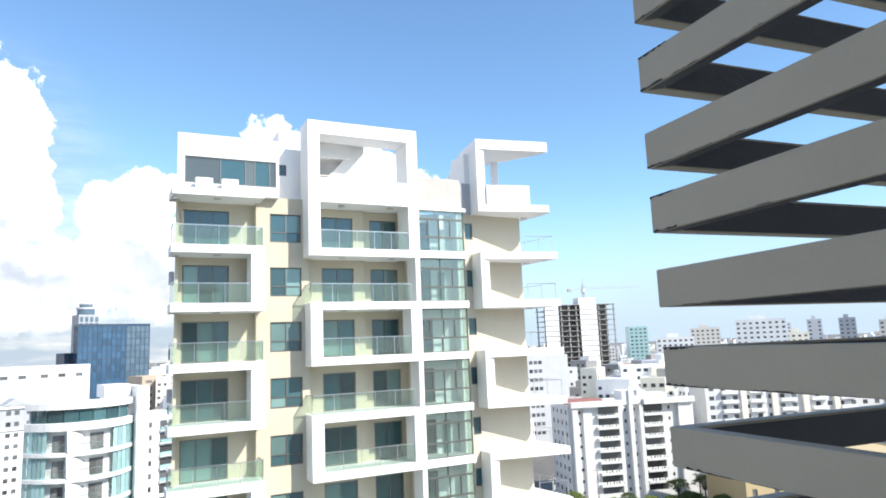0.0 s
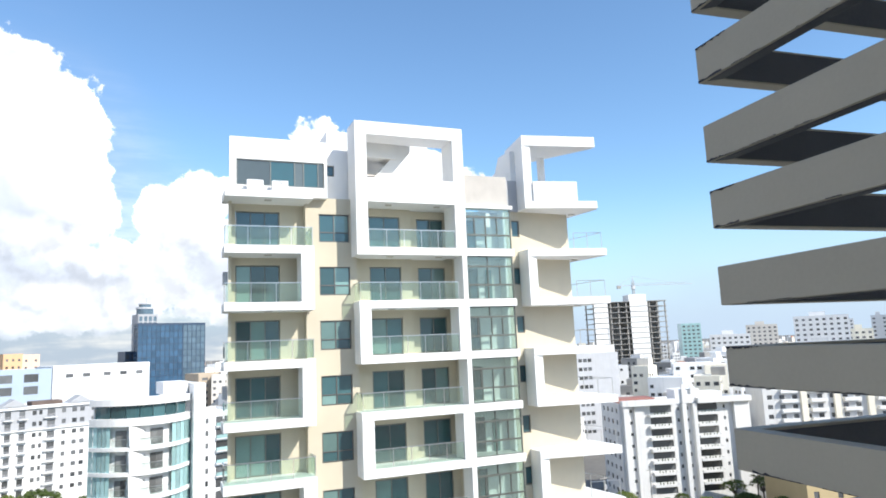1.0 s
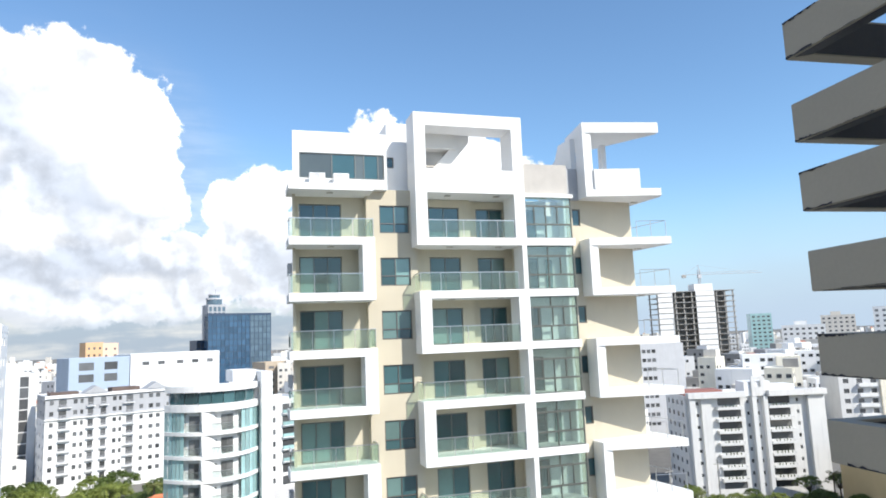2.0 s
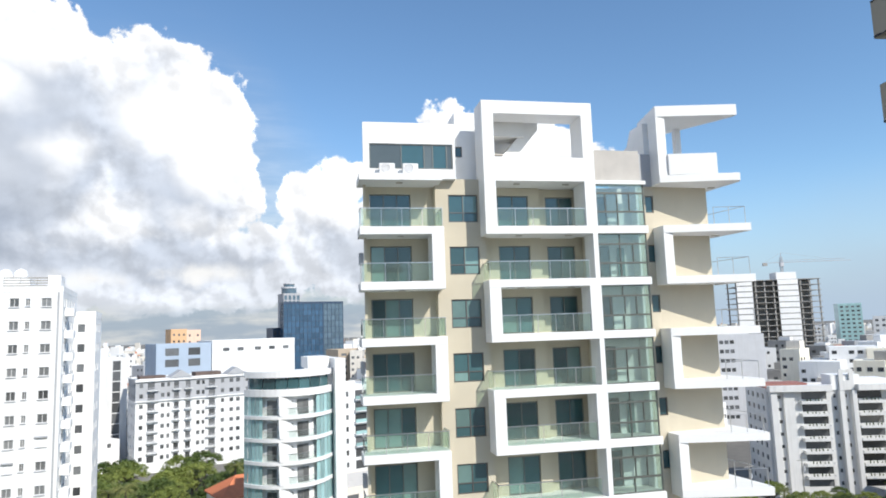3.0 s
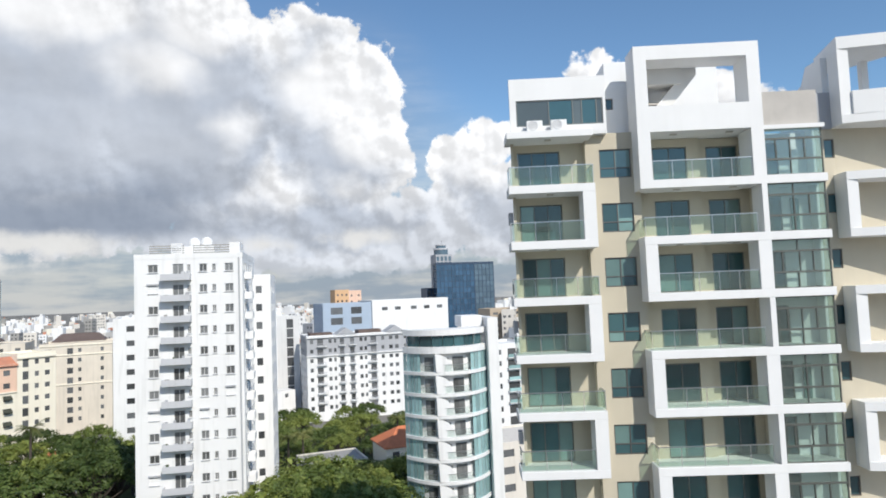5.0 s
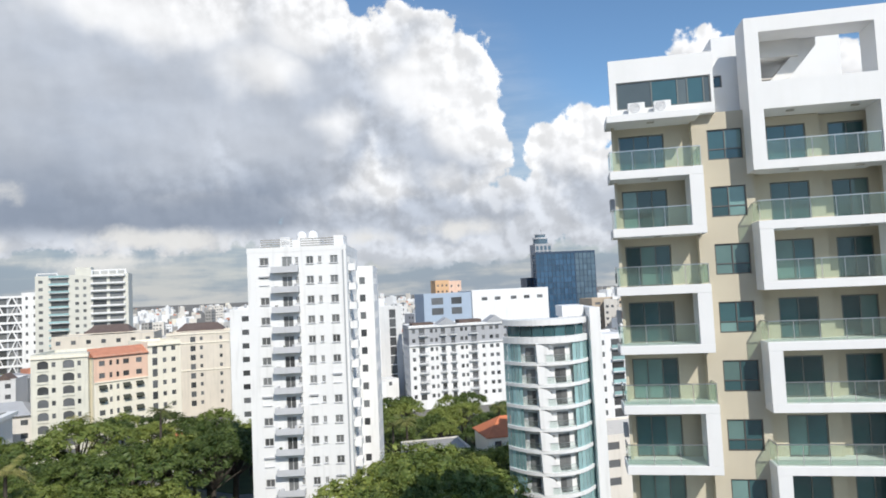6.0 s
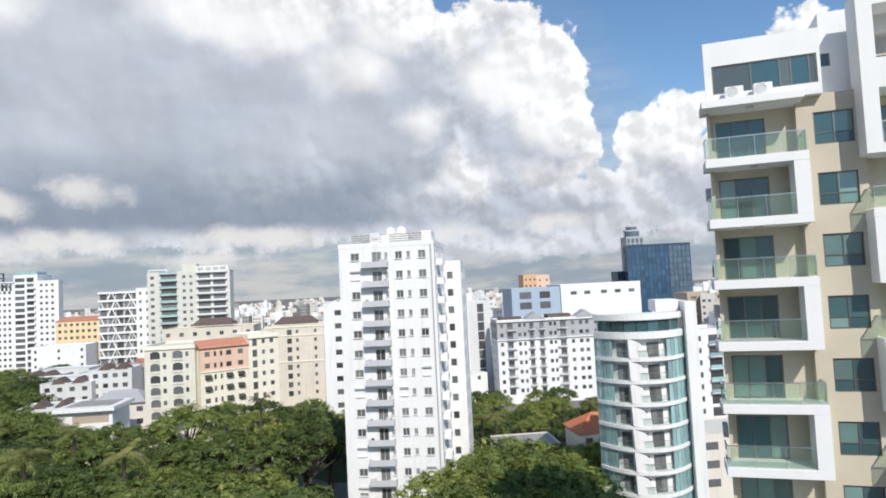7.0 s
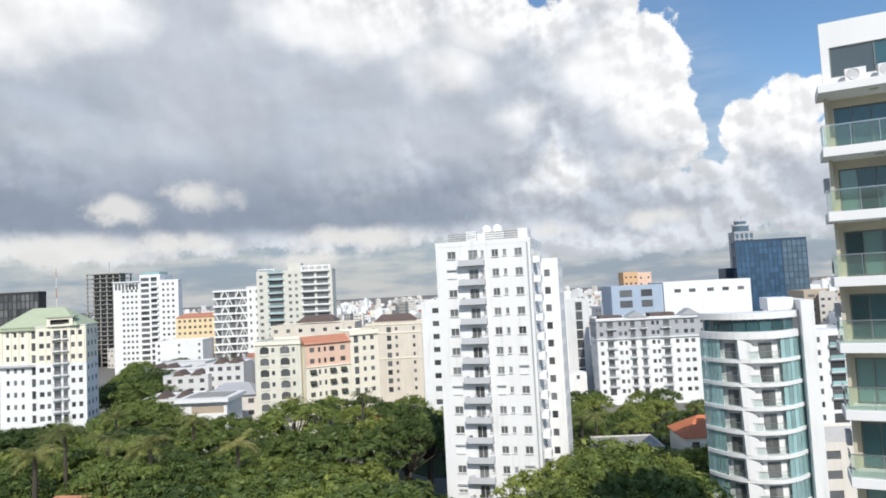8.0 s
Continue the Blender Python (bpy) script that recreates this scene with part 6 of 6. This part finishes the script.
KEEP_OUT = [(-38, 94, 13), (-33, 105, 8), (-47, 98, 7), (-4, 98, 12), (-12, 130, 9), (-22, 117, 7), (-20, 128, 6), (-130, 126, 10), (-125, 150, 14), (-112, 163, 14), (-40, 73, 4), (-84, 57, 5), (-158, 128, 7), (-84, 132, 4), (-137, 143, 7), (-164, 108, 17), (-88, 156, 1), (-26, 121, 6)]


def plant(poly, step, seed, low, high, label, group, wide=(0.85, 1.15)):
    r = random.Random(seed)
    xs, ys = [p[0] for p in poly], [p[1] for p in poly]
    y = min(ys)
    while y < max(ys):
        x = min(xs)
        while x < max(xs):
            px, py = x + r.uniform(-0.35, 0.35) * step, y + r.uniform(-0.35, 0.35) * step
            if in_poly(px, py, poly) and not (px < -1.35 * py and math.hypot(px, py) > 178) and not any((px - a) ** 2 + (py - b) ** 2 < (c + 2.0) ** 2 for a, b, c in KEEP_OUT):
                h = r.uniform(low, high)
                if px < -1.35 * py:
                    h = min(h, max(6.0, 41.0 - 0.162 * math.hypot(px, py)))
                tree(px, py, h * r.uniform(*wide), h, r.uniform(0, 360), r.randrange(5), label, group)
            x += step
        y += step


PARK = [(-92, 40), (-60, 50), (-36, 60), (-42, 84), (-60, 112), (-82, 116), (-100, 110), (-116, 106), (-150, 122), (-196, 172), (-222, 200), (-238, 196), (-225, 165), (-180, 104), (-126, 62)]
plant(PARK, 9.0, 21, 11.0, 17.0, "broad dark green tree in the dense park", "park trees", (0.85, 1.25))
plant([(-152, 92), (-118, 60), (-98, 54), (-104, 80), (-132, 102)], 7.0, 28, 9.0, 15.0, "broad green tree at the edge of the park", "park trees")
plant([(-21, 60), (-7, 62), (-9.5, 90), (-17, 95), (-27, 87), (-24, 72)], 6.5, 22, 15.0, 18.0, "broad leafy tree beside the white tower", "trees by the white tower", (0.9, 1.2))
plant([(-54, 122), (-30, 140), (-8, 145), (-6, 170), (-30, 190), (-70, 170)], 8.5, 23, 8.0, 10.5, "leafy street tree before the apartment block", "street trees")
plant([(-116, 142), (-72, 120), (-66, 130), (-60, 150), (-84, 160), (-100, 156)], 8.0, 24, 9.0, 12.0, "leafy tree before the yellow apartments", "street trees")
for x, y, h in ((-25.0, 79.0, 16.5), (-21.5, 88.0, 17.5), (-11.5, 103.5, 14.0), (-17.5, 107.5, 12.5), (-12.5, 110.5, 12.0)):
    tree(x, y, h * 1.05, h, x * 31, int(-x) % 5, "broad leafy tree between the two white towers", "trees by the white tower")
plant([(-240, 205), (-190, 175), (-180, 185), (-210, 225), (-250, 235)], 11.0, 27, 10.0, 14.0, "leafy tree among the far houses", "far trees")
plant([(68, 100), (104, 92), (140, 106), (134, 116), (98, 126), (76, 128)], 6.0, 25, 3.6, 6.0, "small green garden tree", "garden trees")
plant([(300, 335), (335, 345), (330, 375), (295, 365)], 12.0, 26, 14.0, 18.0, "distant dark green tree clump", "far trees")
for n, poly in enumerate((PARK, [(-60, 112), (-30, 60), (2, 60), (6, 96), (-14, 104), (-30, 116)], [(-66, 122), (-30, 132), (-8, 140), (0, 175), (-30, 200), (-110, 175), (-120, 140)])):
    tagged(part("lawn", prism(G(), poly, LAND - 0.5, LAND + 0.04 + 0.02 * n), GRASS), "dark green undergrowth below the park trees", "ground", kind="structure")
for x, y, k, s in ((-102.4, 68.1, 0, 1.7), (-95.7, 70.3, 0, 1.6), (-82.6, 67.9, 1, 2.0), (-74.4, 76.5, 0, 1.5), (-93.8, 57.8, 1, 2.0), (-106.1, 128.2, 0, 1.24), (-32.9, 128.8, 0, 1.13), (-36.5, 131.0, 1, 1.25), (-17.0, 150.3, 1, 1.2),
                   (-85.7, 127.0, 0, 1.4), (-96.3, 88.0, 1, 1.85), (-118, 76, 0, 1.45), (-122, 92, 0, 1.45), (84, 112, 1, 0.75), (116, 112, 0, 0.7)):
    palm(x, y, (x * 37) % 360, k, LAND, s)

road = tagged(part("road", box(G(), -4.0, 4.0, -130, 160, LAND + 0.02, LAND + 0.05), ASPHALT, None, "", (16.0, 110.0, 0), 0, radians(-6)), "grey asphalt street between the blocks", "road", kind="structure")


def car(x, y, yaw, mat, label):
    c = thing("parked_car", (x, y, LAND + 0.05), yaw, label, "car", "parked cars")
    g = G()
    prof = [(-2.1, 0.35), (2.1, 0.35), (2.15, 0.75), (1.2, 0.95), (0.6, 1.42), (-1.2, 1.45), (-1.9, 1.0), (-2.15, 0.9)]
    n = len(prof)
    for yy in (-0.85, 0.85):
        g[0].extend([(a, yy * (0.86 if b > 1.2 else 1.0), b) for a, b in prof])
    g[1].extend([tuple(range(n)), tuple(range(2 * n - 1, n - 1, -1))])
    for i in range(n):
        j = (i + 1) % n
        g[1].append((i, n + i, n + j, j))
    part("body", g, mat, c, "", (0, 0, 0), 0.05)
    part("windscreen", prism(G(), [(0.66, -0.7), (1.15, -0.78), (1.15, 0.78), (0.66, 0.7)], 1.0, 1.3), PANE_CITY, c)
    for a in (-1.35, 1.35):
        for b in (-0.86, 0.7):
            part("wheel", rod(G(), (a, b, 0.32), (a, b + 0.16, 0.32), 0.32, n=14), DARK, c)
    return c


car(12.6, 104.0, 84, GREY, "grey parked car on the street")
car(13.4, 112.0, 84, WHITE2, "white parked car on the street")


def pole(x, y):
    p = thing("utility_pole", (x, y, LAND), 10, "grey utility pole with a crossarm", "pole", "utility poles")
    part("shaft", rod(G(), (0, 0, 0), (0, 0, 11.5), 0.16, 0.11), CONCRETE, p)
    part("crossarm", box(G(), -1.1, 1.1, -0.06, 0.06, 10.6, 10.75), CONCRETE, p)
    part("transformer", rod(G(), (0.35, 0, 8.6), (0.35, 0, 9.5), 0.28), GREY, p)


for x, y in ((-43, 128), (11.0, 106.0), (9.0, 128.0), (93, 118), (80, 116)):
    pole(x, y)
